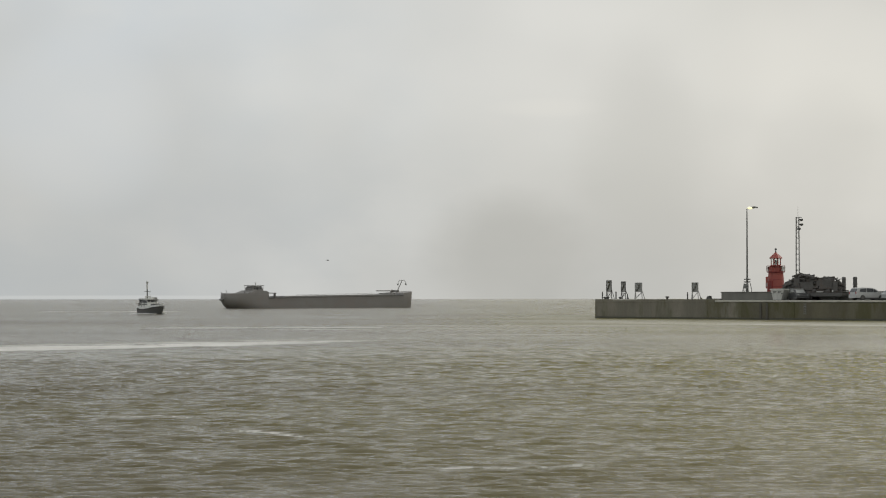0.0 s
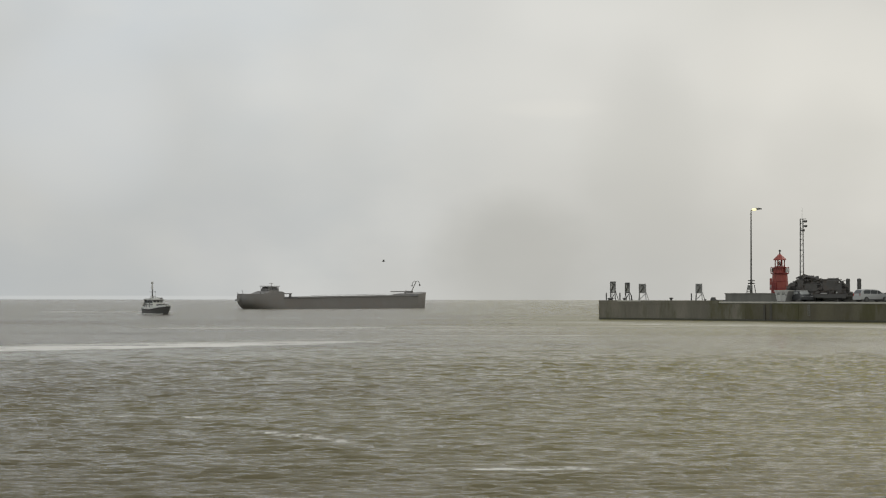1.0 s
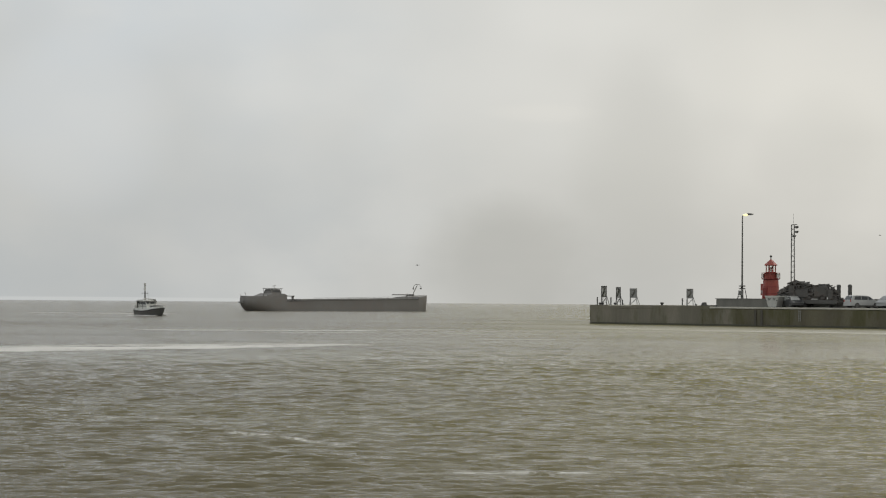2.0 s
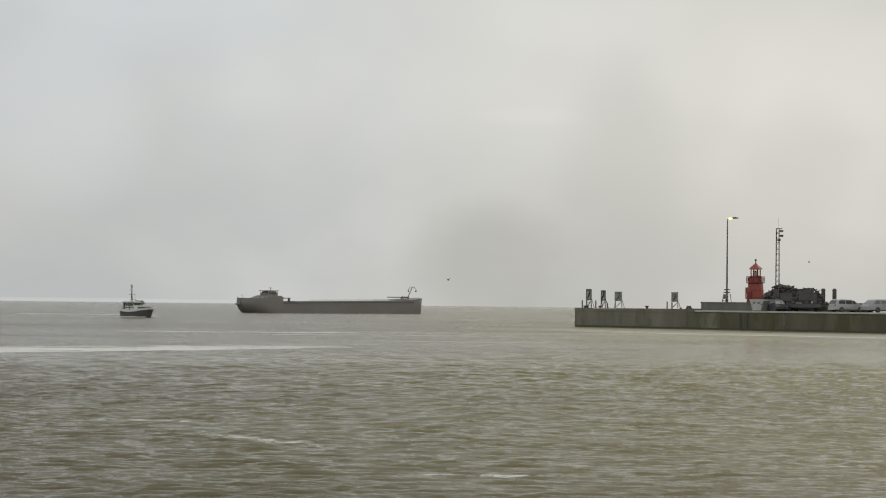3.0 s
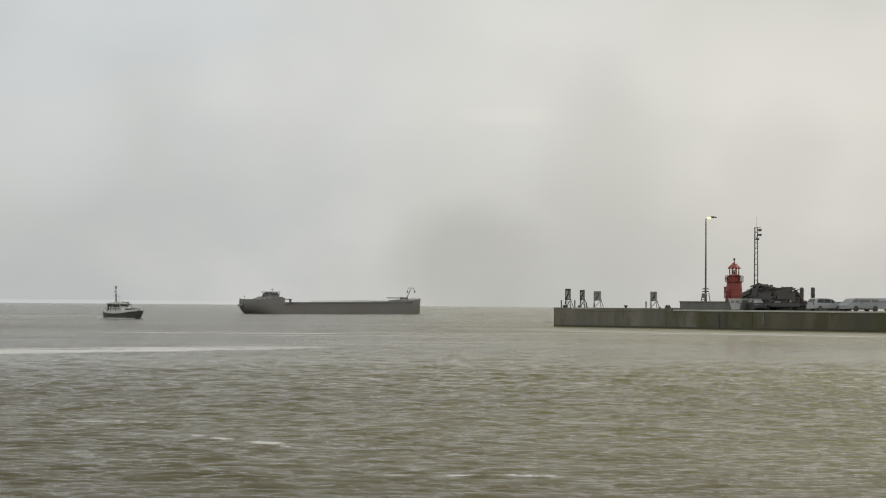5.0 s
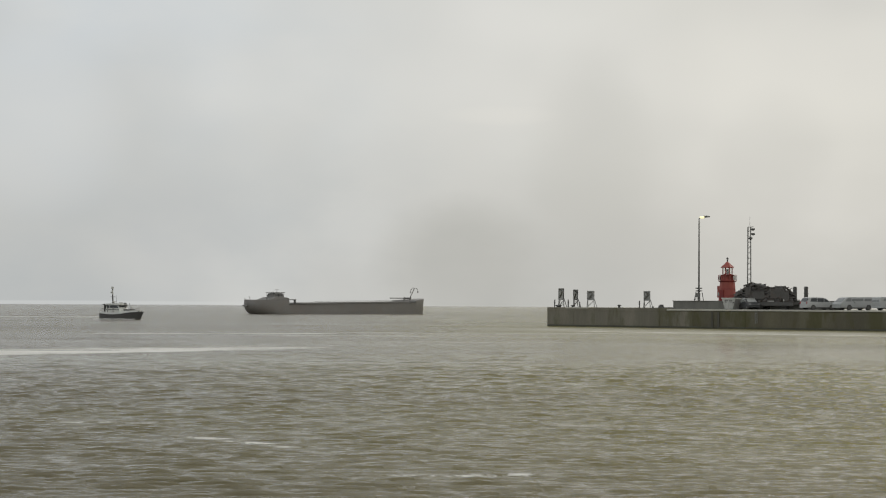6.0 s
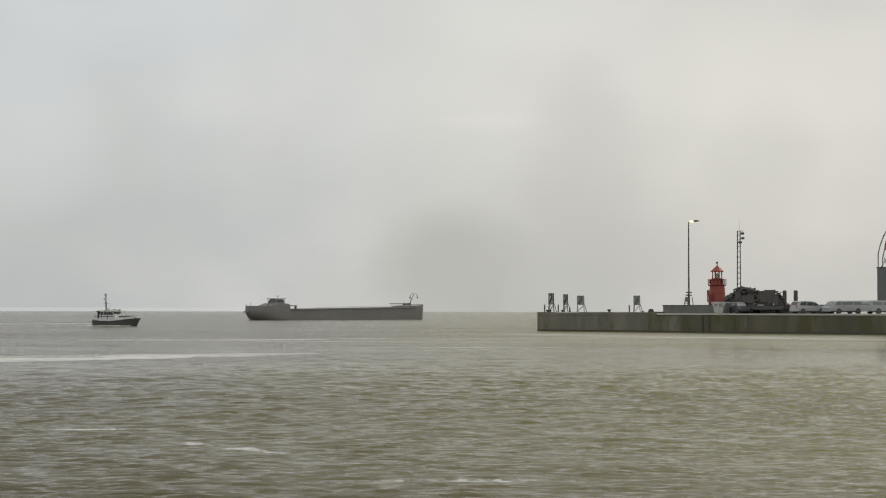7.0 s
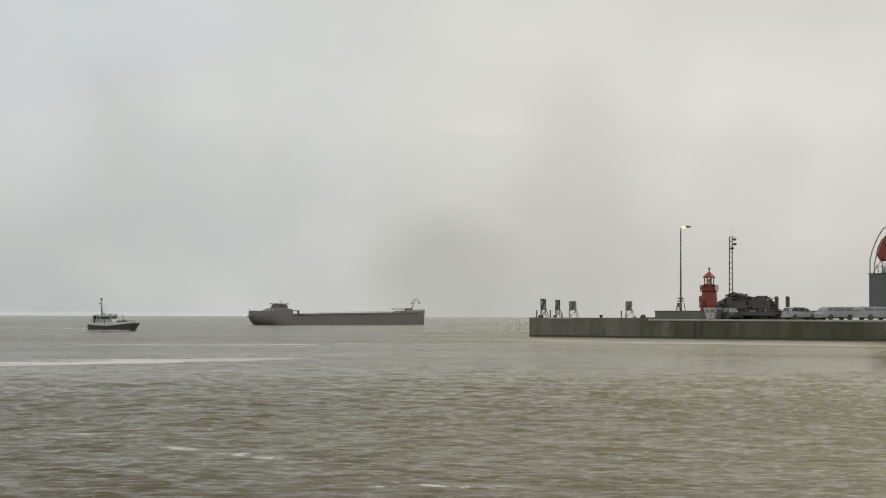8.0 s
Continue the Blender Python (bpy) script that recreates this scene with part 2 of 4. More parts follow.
    # bands of wind and calm across the open river
    band = ranged(t, noise_at(t, here, 0.085, 5.0, (0.32, 1.0, 1.0), 0.66), 0.34, 0.66, 0.60, 1.45)
    far = ranged(t, py, 60.0, 130.0)
    band = sums(t, "ADD", 1.0, sums(t, "MULTIPLY", far, sums(t, "SUBTRACT", band, 1.0)))
    b = t.nodes.new("ShaderNodeBump")
    b.inputs["Distance"].default_value = 0.30
    t.links.new(sums(t, "MULTIPLY", ranged(t, gust, 0.3, 0.7, 0.32, 0.50), sums(t, "MULTIPLY", sums(t, "MULTIPLY_ADD", slick, -0.75, 1.0), sums(t, "MULTIPLY", band, ranged(t, py, 90.0, 200.0, 1.0, 2.6)))), b.inputs["Strength"])
    t.links.new(sums(t, "MULTIPLY_ADD", chop, 0.3, ripple), b.inputs["Height"])
    t.links.new(b.outputs[0], bsdf.inputs["Normal"])
    return mat


M["water"] = water_material()
M["clear"] = glass_material("clear_lantern_glass", (0.95, 0.96, 0.95))
M["clear"].node_tree.nodes["Principled BSDF"].inputs["Transmission Weight"].default_value = 1.0
M["clear"].node_tree.nodes["Principled BSDF"].inputs["IOR"].default_value = 1.12


# ---- mesh helpers ----
def box(bm, x0, x1, y0, y1, z0, z1):
    v = [bm.verts.new((x, y, z)) for z in (z0, z1) for x, y in ((x0, y0), (x1, y0), (x1, y1), (x0, y1))]
    for f in ((3, 2, 1, 0), (4, 5, 6, 7), (0, 1, 5, 4), (1, 2, 6, 5), (2, 3, 7, 6), (3, 0, 4, 7)):
        bm.faces.new([v[i] for i in f])
    return bm


def rod(bm, a, b, r, r2=None, n=8):
    a, b = Vector(a), Vector(b)
    r2 = r if r2 is None else r2
    q = (b - a).to_track_quat("Z", "Y")
    rings = []
    for p, rad in ((a, r), (b, r2)):
        rings.append([bm.verts.new(p + q @ Vector((rad * math.cos(k * math.tau / n), rad * math.sin(k * math.tau / n), 0))) for k in range(n)])
    for k in range(n):
        bm.faces.new([rings[0][k], rings[0][(k + 1) % n], rings[1][(k + 1) % n], rings[1][k]])
    bm.faces.new(rings[0][::-1])
    bm.faces.new(rings[1])
    return bm


def lathe(bm, profile, n=16, centre=(0, 0), turn=0.0):
    """Closed turned body from (radius, z) pairs, bottom to top."""
    rings = [[bm.verts.new((centre[0] + r * math.cos(turn + k * math.tau / n), centre[1] + r * math.sin(turn + k * math.tau / n), z)) for k in range(n)] for r, z in profile]
    for a, b in zip(rings, rings[1:]):
        for k in range(n):
            bm.faces.new([a[k], a[(k + 1) % n], b[(k + 1) % n], b[k]])
    bm.faces.new(rings[0][::-1])
    bm.faces.new(rings[-1])
    return bm


def prism(bm, outline, y0, y1, inset=0.0):
    """An outline of (x, z) pairs, counter-clockwise seen from -y, pushed from y0 to y1; inset narrows its upper half sideways."""
    top, low = max(z for _, z in outline), min(z for _, z in outline)
    def lean(z):
        return inset * max(0.0, (z - low) / (top - low) - 0.45) / 0.55
    front = [bm.verts.new((x, y0 + lean(z), z)) for x, z in outline]
    rear = [bm.verts.new((x, y1 - lean(z), z)) for x, z in outline]
    n = len(outline)
    bm.faces.new(front)
    bm.faces.new(rear[::-1])
    for k in range(n):
        bm.faces.new([front[k], rear[k], rear[(k + 1) % n], front[(k + 1) % n]])
    return bm


def loft(bm, sections):
    """Skin over sections, each a list of points of equal number, open rows closed by end faces."""
    rings = [[bm.verts.new(p) for p in s] for s in sections]
    n = len(rings[0])
    for a, b in zip(rings, rings[1:]):
        for k in range(n):
            bm.faces.new([a[k], b[k], b[(k + 1) % n], a[(k + 1) % n]])
    bm.faces.new(rings[0])
    bm.faces.new(rings[-1][::-1])
    return bm


def part(name, bm, mat, parent=None, label="", bevel=0.0, smooth=False, m=None):
    bmesh.ops.recalc_face_normals(bm, faces=bm.faces)
    if bevel:
        bmesh.ops.bevel(bm, geom=[e for e in bm.edges if e.is_manifold and e.calc_face_angle(0) > 0.5], offset=bevel, segments=2, affect="EDGES", profile=0.6)
    me = bpy.data.meshes.new(name)
    bm.to_mesh(me)
    bm.free()
    if smooth:
        for p in me.polygons:
            p.use_smooth = True
        me.set_sharp_from_angle(angle=radians(40))
    me.materials.append(M[mat])
    ob = new(name, me)
    if parent:
        ob.parent = parent
    if m:
        ob.matrix_basis = m
    return tagged(ob, label) if label else ob


def thing(name, m, label, category, group="", size=1.0):
    ob = new(name)
    ob.matrix_basis = m @ Matrix.Scale(size, 4)
    return tagged(ob, label, category, group)


def B():
    return bmesh.new()


# ---- water: one sheet to the horizon, with wind waves ----
def make_water():
    rng = np.random.default_rng(7)
    fine = np.linspace(-19, 19, 691)
    coarse = np.linspace(19, 341, 54)[1:-1]
    ang = np.radians(np.concatenate([fine, coarse]))
    rad = np.concatenate([[2.0, 5.0, 9.0, 14.0], np.geomspace(21.0, 150.0, 1300), np.geomspace(150.4, 380.0, 200), np.geomspace(390.0, 4900.0, 50)])
    na, nr = len(ang), len(rad)
    r, a = np.meshgrid(rad, ang, indexing="ij")
    x, y = r * np.sin(a), r * np.cos(a)
    z = np.zeros_like(x)
    step = np.gradient(rad)[:, None] * np.ones_like(x)
    for k in range(120):
        wave = 0.22 * (0.66 / 0.22) ** rng.random()
        head = radians(-87) + rng.normal(0, 0.17)
        amp = 0.0062 * wave * (0.5 + rng.random())
        if k % 10 == 0:
            wave, amp, head = wave * 2.0, amp * 0.45, radians(-80) + rng.normal(0, 0.3)
        seen = np.clip(wave / (2.1 * step) - 0.5, 0, 1)
        ph = math.tau / wave * (x * math.cos(head) + y * math.sin(head)) + rng.random() * math.tau
        # long waves die down towards the shore
        seen = seen * np.clip(r / (125 * wave), 0.28, 1)
        z += amp * seen * (np.sin(ph) - 0.34 * np.cos(2 * ph))
    z *= np.clip((1500 - r) / 1000, 0, 1) * np.clip((r - 9) / 12, 0, 1)
    off = np.degrees(np.abs((a + math.pi) % math.tau - math.pi))
    z *= np.clip((18.8 - off) / 1.2, 0.0, 1)
    # waves come in groups: short steep ones between smoother water
    group = np.zeros_like(x)
    for k in range(14):
        long, head = rng.uniform(1.6, 5.0), rng.uniform(-0.9, 0.9)
        group += np.sin(math.tau / long * (0.8 * x * math.cos(head) + 0.55 * y * math.sin(head)) + rng.random() * math.tau)
        group += np.sin(math.tau / (long * 1.7) * (0.25 * x + y) + rng.random() * math.tau) * 0.7
    z *= np.clip(0.98 * np.exp(0.035 * group), 0.6, 1.4)
    # gusts make some stretches rougher
    g = 0.5 + 0.5 * np.sin(x * 0.06 + 1.3 * np.sin(y * 0.021 + 1)) * np.sin(y * 0.085 + 1.1 * np.sin(x * 0.045))
    # calmer in the lee of the pier
    z *= (0.75 + 0.5 * g) * np.clip((165 - r) / 100, 0.3, 1)
    verts = np.stack([x, y, z], -1).reshape(-1, 3)
    i = np.arange(nr - 1)[:, None] * na + np.arange(na)[None, :]
    j = np.arange(nr - 1)[:, None] * na + (np.arange(na)[None, :] + 1) % na
    quads = np.stack([i, j, j + na, i + na], -1).reshape(-1, 4)[:, ::-1]
    me = bpy.data.meshes.new("water")
    me.vertices.add(len(verts))
    me.vertices.foreach_set("co", verts.ravel())
    me.loops.add(quads.size + na)
    me.loops.foreach_set("vertex_index", np.concatenate([quads.ravel(), np.arange(na)]).astype(np.int32))
    me.polygons.add(len(quads) + 1)
    me.polygons.foreach_set("loop_start", np.concatenate([np.arange(len(quads)) * 4, [quads.size]]).astype(np.int32))
    me.polygons.foreach_set("use_smooth", np.ones(len(quads) + 1, dtype=bool))
    me.update(calc_edges=True)
    me.materials.append(M["water"])
    return tagged(new("water", me), "grey-brown muddy river water with short wind ripples", "water", kind="structure")


water = make_water()

# ---- the pier: u runs along its front, v across it away from the water's edge ----
PIER = pose(19.80, 271.51, 0, 0, 0, -49.94)
DECK = 2.30


def on_pier(u, v, z=DECK, turn=0.0):
    return PIER @ pose(u, v, z, 0, 0, turn)


def make_pier():
    pier = thing("pier", PIER, "long concrete harbour pier with a dark weedy front wall", "pier")
    pier["kind"] = "structure"
    part("core", box(B(), 0.25, 150, 0.25, 30, -3.0, DECK - 0.12), "quay", pier)
    part("deck_slab", box(B(), 0.1, 150, 0.9, 30, DECK - 0.12, DECK), "deck", pier, "wet pale concrete deck", 0.01)
    part("cope_stone", box(B(), 21.0, 150, -0.05, 0.9, DECK - 0.17, DECK + 0.03), "cope", pier, "pale worn concrete edge", 0.03)
    part("upstand_kerb", box(B(), 0.0, 20.95, -0.03, 0.75, DECK - 0.30, DECK + 0.16), "quay", pier, "dark raised concrete edge", 0.04)
    part("worn_edge", box(B(), 3.4, 7.6, -0.038, 0.3, DECK + 0.03, DECK + 0.165), "cope", pier, "pale chipped stretch of the kerb", 0.01)
    part("end_kerb", box(B(), -0.02, 0.7, 0.75, 30, DECK - 0.30, DECK + 0.12), "quay", pier, "dark raised concrete edge", 0.04)
    # wall panels with open joints
    rng = random.Random(5)
    u = 0.0
    shared = {}
    while u < 78:
        w = rng.choice((4.2, 5.4, 4.8))
        look_of = "quay" if u < 24 else "quay_old"
        if (w, look_of) not in shared:
            bm = box(B(), 0.004, w - 0.004, 0, 0.26, 0.22, 2.07)
            bmesh.ops.bevel(bm, geom=list(bm.edges), offset=0.012, segments=1, affect="EDGES")
            low = box(B(), 0.012, w - 0.012, -0.03, 0.26, -2.5, 0.215)
            shared[w, look_of] = (part("wall_panel", bm, look_of, pier), part("footing_panel", low, "tide", pier, "weed-covered tidal band"))
            first, foot = shared[w, look_of]
        else:
            first, foot = (new(o.name.split(".")[0], o.data) for o in shared[w, look_of])
            first.parent = foot.parent = pier
        lean = rng.uniform(-0.02, 0.015)
        first.matrix_basis = foot.matrix_basis = pose(u, lean, 0)
        u += w
    v = 0.3
    while v < 29:
        bm = box(B(), 0.0, 0.24, v, v + 4.7, -2.5, 2.02)
        part("end_panel", bm, "quay", pier)
        v += 4.75
    for u in (28.4, 29.4):
        part("fender_post", box(B(), u - 0.16, u + 0.16, -0.12, -0.02, -2.0, 2.0), "quay_dark", pier, "dark upright fender timber", 0.03)
    for u in (35.3, 56.5):
        bm = B()
        for s in (-0.14, 0.14):
            rod(bm, (u + s, -0.12, 0.7), (u + s, -0.12, 2.0), 0.035)
        for k in range(5):
            rod(bm, (u - 0.14, -0.12, 0.75 + k * 0.28), (u + 0.14, -0.12, 0.75 + k * 0.28), 0.025)
        part("ladder", bm, "pale", pier, "pale steel ladder on the wall")
    # low parapet along the middle of the pier
    part("parapet", box(B(), 17.5, 44.0, 5.0, 5.35, DECK, DECK + 0.98), "parapet", pier, "low dark grey concrete parapet", 0.03)
    part("parapet_cap", box(B(), 17.4, 44.1, 4.94, 5.41, DECK + 0.98, DECK + 1.08), "parapet", pier, "", 0.02)
    part("shed_plinth", box(B(), 20.4, 25.6, 8.0, 12.6, DECK, DECK + 0.85), "parapet", pier, "grey concrete plinth below the lighthouse", 0.04)


make_pier()


def navigation_board(u, v, wide, tall, top, dark, turn):
    """A framed board on a braced trestle; the bars stand for its arrow-like mark."""
    ob = thing("navigation_board", on_pier(u, v, DECK, turn),
               "dark-framed pale navigation board with a slanting black mark on a trestle" if dark else "weathered grey navigation board on a splayed steel trestle",
               "sign", "navigation boards on the pier")
    z1, z0, w = top, top - tall, wide / 2
    part("panel", box(B(), -w + 0.06, w - 0.06, -0.02, 0.02, z0 + 0.06, z1 - 0.06), "skip" if dark else "pale", ob)
    bm = B()
    for x0, x1, a, b in ((-w, -w + 0.12, z0, z1), (w - 0.12, w, z0, z1), (-w + 0.12, w - 0.12, z0, z0 + 0.12), (-w + 0.12, w - 0.12, z1 - 0.12, z1)):
        box(bm, x0, x1, -0.05, 0.05, a, b)
    part("frame", bm, "black" if dark else "pale", ob)
    mid = (z0 + z1) / 2
    bm = B()
    rod(bm, (-w * 0.5, -0.08, mid - tall * 0.36), (w * 0.3, -0.08, mid + tall * 0.1), 0.10, n=4)
    rod(bm, (w * 0.3, -0.08, mid + tall * 0.1), (w * 0.35, -0.08, mid + tall * 0.34), 0.09, n=4)
    rod(bm, (-w * 0.4, -0.08, mid + tall * 0.37), (w * 0.35, -0.08, mid + tall * 0.34), 0.07, n=4)
    part("mark", bm, "black" if dark else "board", ob, "dark slanting mark")
    for x, lean in ((-w + 0.06, -0.12), (w - 0.06, 0.12)):
        part("leg", rod(B(), (x + lean, 0, 0), (x, 0, z0 + 0.02), 0.05), "pale" if not dark else "black", ob)
        part("strut", rod(B(), (x + lean * 2, 0.45, 0), (x, 0.03, z0 + 0.3), 0.045), "pale" if not dark else "black", ob)
    part("brace", rod(B(), (-w - 0.05, 0, 0.15), (w - 0.05, 0, z0 - 0.05), 0.045), "black" if dark else "pale", ob)
    if dark:
        part("brace", rod(B(), (w + 0.05, 0.1, 0.15), (-w + 0.2, 0.1, z0 - 0.05), 0.035), "white", ob, "pale cross brace")
    return ob


navigation_board(0.95, 1.6, 0.92, 1.48, 2.62, True, 2)
navigation_board(3.60, 1.6, 0.80, 1.36, 2.46, True, 0)
navigation_board(5.35, 2.6, 1.12, 1.22, 2.30, False, 8)
navigation_board(15.25, 2.6, 1.00, 1.22, 2.26, False, 5)


def mooring_post(u, v, tall, r, label="slim dark steel post on the pier edge"):
    ob = thing("mooring_post", on_pier(u, v), label, "post", "posts on the pier edge")
    part("shaft", lathe(B(), [(r * 1.5, 0), (r * 1.5, 0.05), (r, 0.08), (r, tall - 0.05), (r * 0.8, tall)], 10), "black", ob)
    part("collar", lathe(B(), [(r * 1.25, tall * 0.62), (r * 1.25, tall * 0.72)], 10), "post", ob)


def bollard(u, v, s=1.0):
    ob = thing("bollard", on_pier(u, v), "squat black cast-iron mooring bollard", "bollard", "bollards on the pier")
    part("base", box(B(), -0.42 * s, 0.42 * s, -0.3, 0.3, 0, 0.08), "black", ob, "", 0.02)
    part("stem", lathe(B(), [(0.2 * s, 0.08), (0.17 * s, 0.3 * s), (0.19 * s, 0.42 * s)], 14), "black", ob, "", 0, True)
    part("head", lathe(B(), [(0.2 * s, 0.42 * s), (0.31 * s, 0.46 * s), (0.31 * s, 0.56 * s), (0.2 * s, 0.62 * s)], 14), "black", ob)


for u, v, tall in ((0.45, 0.9, 1.15), (2.95, 0.9, 1.15), (4.75, 1.2, 0.85), (15.0, 1.5, 1.05)):
    mooring_post(u, v, tall, 0.08)
for u, v, s in ((0.45, 1.4, 0.75), (1.15, 1.2, 0.75), (3.45, 1.2, 0.75), (11.8, 1.2, 0.85), (17.5, 1.3, 0.55)):
    bollard(u, v, s)


def rope_coil(u, v):
    ob = thing("rope_coil", on_pier(u, v), "dark heap of coiled mooring rope on the deck", "rope")
    rng = random.Random(3)
    for k in range(5):
        r, z = 0.42 - 0.05 * k, 0.07 + 0.11 * k
        bm = B()
        pts = [Vector((r * math.cos(a * math.tau / 14) * rng.uniform(0.93, 1.07), r * math.sin(a * math.tau / 14), z)) for a in range(14)]
        for a, b in zip(pts, pts[1:] + pts[:1]):
            rod(bm, a, b, 0.065, n=6)
        part("turn", bm, "post", ob)


rope_coil(18.6, 1.6)
crate = thing("steel_plate_stack", on_pier(19.7, 1.7), "low stack of dark steel plates beside the rope", "plates")
for k in range(3):
    part("plate", box(B(), -0.75 + 0.05 * k, 0.75 - 0.04 * k, -0.4, 0.4, 0.08 * k + 0.002, 0.08 * k + 0.078), "post", crate, "", 0.01)


def street_lamp():
    ob = thing("street_lamp", on_pier(21.0, 5.9), "tall grey street lamp with lit head above a cabinet", "lamp", "", 0.845)
    part("pole", lathe(B(), [(0.14, 0), (0.13, 4.0), (0.085, 13.0), (0.06, 13.48)], 12), "post", ob)
    part("arm", rod(B(), (0, 0, 13.45), (1.75, 0, 13.62), 0.05), "post", ob)
    bm = B()
    prism(bm, [(0.80, 13.60), (1.0, 13.50), (1.95, 13.56), (2.05, 13.68), (1.5, 13.80), (0.9, 13.76)], -0.16, 0.16, 0.05)
    part("lamp_head", bm, "post", ob, "grey lamp housing", 0.02)
    part("lens", lathe(B(), [(0.10, -0.18), (0.26, -0.10), (0.32, 0.02), (0.28, 0.15), (0.12, 0.22)], 14), "lamp", ob, "glowing warm white lens", 0, True, pose(0.72, -0.12, 13.54) @ Matrix.Diagonal((1.45, 0.9, 0.85, 1)))
    for z in (2.62, 3.02):
        part("ring", lathe(B(), [(0.16, z), (0.5, z + 0.03), (0.5, z + 0.15), (0.16, z + 0.2)], 12), "black", ob, "dark cross ring")
    cab = part("cabinet", box(B(), -0.36, 0.40, -0.42, -0.14, 1.75, 2.45), "pale", ob, "pale grey control cabinet", 0.03)
    part("cabinet_door", box(B(), -0.29, 0.33, -0.445, -0.42, 1.82, 2.38), "board", cab)
    for x in (-0.34, 0.40):
        for y in (-0.45, 0.35):
            part("leg", rod(B(), (x * 2.0, y * 1.2, 0), (x, y * 0.7, 2.5), 0.055), "post", ob)
    for z, k in ((0.55, 1.78), (1.55, 1.38)):
        part("rail", rod(B(), (-0.34 * k, -0.45, z), (0.40 * k, -0.45, z), 0.04, n=6), "post", ob)
    part("brace", rod(B(), (-0.60, -0.48, 0.5), (0.52, -0.40, 1.6), 0.035, n=6), "pale", ob)
    part("brace", rod(B(), (0.70, -0.48, 0.5), (-0.46, -0.40, 1.6), 0.035, n=6), "pale", ob)


street_lamp()


def lighthouse():
    base = DECK + 0.85
    ob = thing("lighthouse", on_pier(22.11, 10.0, base), "small red iron lighthouse with a gallery and glazed lantern", "lighthouse", "", 0.86)
    e = 8
    k = math.pi / 8
    part("tower", lathe(B(), [(1.40, 0), (1.40, 0.15), (1.31, 0.18), (1.08, 3.05)], 16, (0, 0), k), "red", ob)
    for z in (0.95, 1.95):
        r = 1.31 - 0.23 * (z - 0.18) / 2.87
        part("band", lathe(B(), [(r + 0.005, z), (r + 0.035, z + 0.01), (r + 0.035, z + 0.09), (r + 0.005, z + 0.1)], 16, (0, 0), k), "red_dark", ob)
    part("gallery_deck", lathe(B(), [(1.06, 3.0), (1.34, 3.12), (1.34, 3.22), (1.0, 3.23)], 16, (0, 0), k), "red_dark", ob)
    part("drum", lathe(B(), [(0.98, 3.23), (0.95, 4.02)], 16, (0, 0), k), "red", ob)
    rail = part("gallery_rail", lathe(B(), [(1.30, 4.0), (1.35, 4.0), (1.35, 4.06), (1.30, 4.06)], 16, (0, 0), k), "red", ob, "thin red gallery railing")
    for q in range(12):
        c, s = math.cos(q * math.tau / 12), math.sin(q * math.tau / 12)
        part("baluster", rod(B(), (1.31 * c, 1.31 * s, 3.2), (1.31 * c, 1.31 * s, 4.02), 0.025, n=6), "red", rail)
    for q in (0, 1, 6, 7):
        c, s = math.cos(q * math.tau / 12), math.sin(q * math.tau / 12)
        part("rail_panel", box(B(), -0.02, 0.02, -0.24, 0.24, 3.3, 3.92), "skip", rail, "pale weathered guard panel", 0, False, pose(1.33 * c, 1.33 * s, 0, 0, 0, q * 30))
    part("lantern_sill", lathe(B(), [(0.95, 4.02), (0.80, 4.10), (0.80, 4.18)], e, (0, 0), k), "red_dark", ob)
    for q in range(e):
        a = k + q * math.tau / e
        part("mullion", rod(B(), (0.72 * math.cos(a), 0.72 * math.sin(a), 4.15), (0.72 * math.cos(a), 0.72 * math.sin(a), 5.12), 0.06, n=6), "red", ob)
        b = a + math.tau / e / 2
        part("lantern_pane", box(B(), -0.008, 0.008, -0.24, 0.24, 4.2, 5.08), "clear", ob, "", 0, False, pose(0.65 * math.cos(b), 0.65 * math.sin(b), 0, 0, 0, math.degrees(b)))
    part("lens", lathe(B(), [(0.14, 4.2), (0.2, 4.5), (0.2, 4.75), (0.12, 4.9)], 12), "white", ob, "white lantern lens", 0, True)
    part("roof", lathe(B(), [(0.86, 5.08), (1.02, 5.12), (1.0, 5.2), (0.55, 5.62), (0.2, 5.92), (0.12, 6.0)], e, (0, 0), k), "red", ob)
    part("finial", lathe(B(), [(0.10, 6.0), (0.07, 6.2), (0.07, 6.3), (0.17, 6.38), (0.17, 6.5), (0.05, 6.62)], 10), "black", ob, "dark ball finial", 0, True)
    part("side_box", box(B(), -1.66, -1.0, -0.35, 0.35, 0.75, 2.45), "red", ob, "dark red box on the tower side", 0.03)
    door = part("door", box(B(), -0.38, 0.38, -1.36, -1.0, 0.0, 1.85), "red_dark", ob, "dark red iron door", 0.02)
    part("handle", rod(B(), (0.25, -1.375, 0.9), (0.25, -1.375, 1.05), 0.02), "black", door)
    part("window", box(B(), -1.30, -0.95, -0.62, -0.42, 1.0, 1.5), "pane", ob, "small pale window", 0.01)


lighthouse()


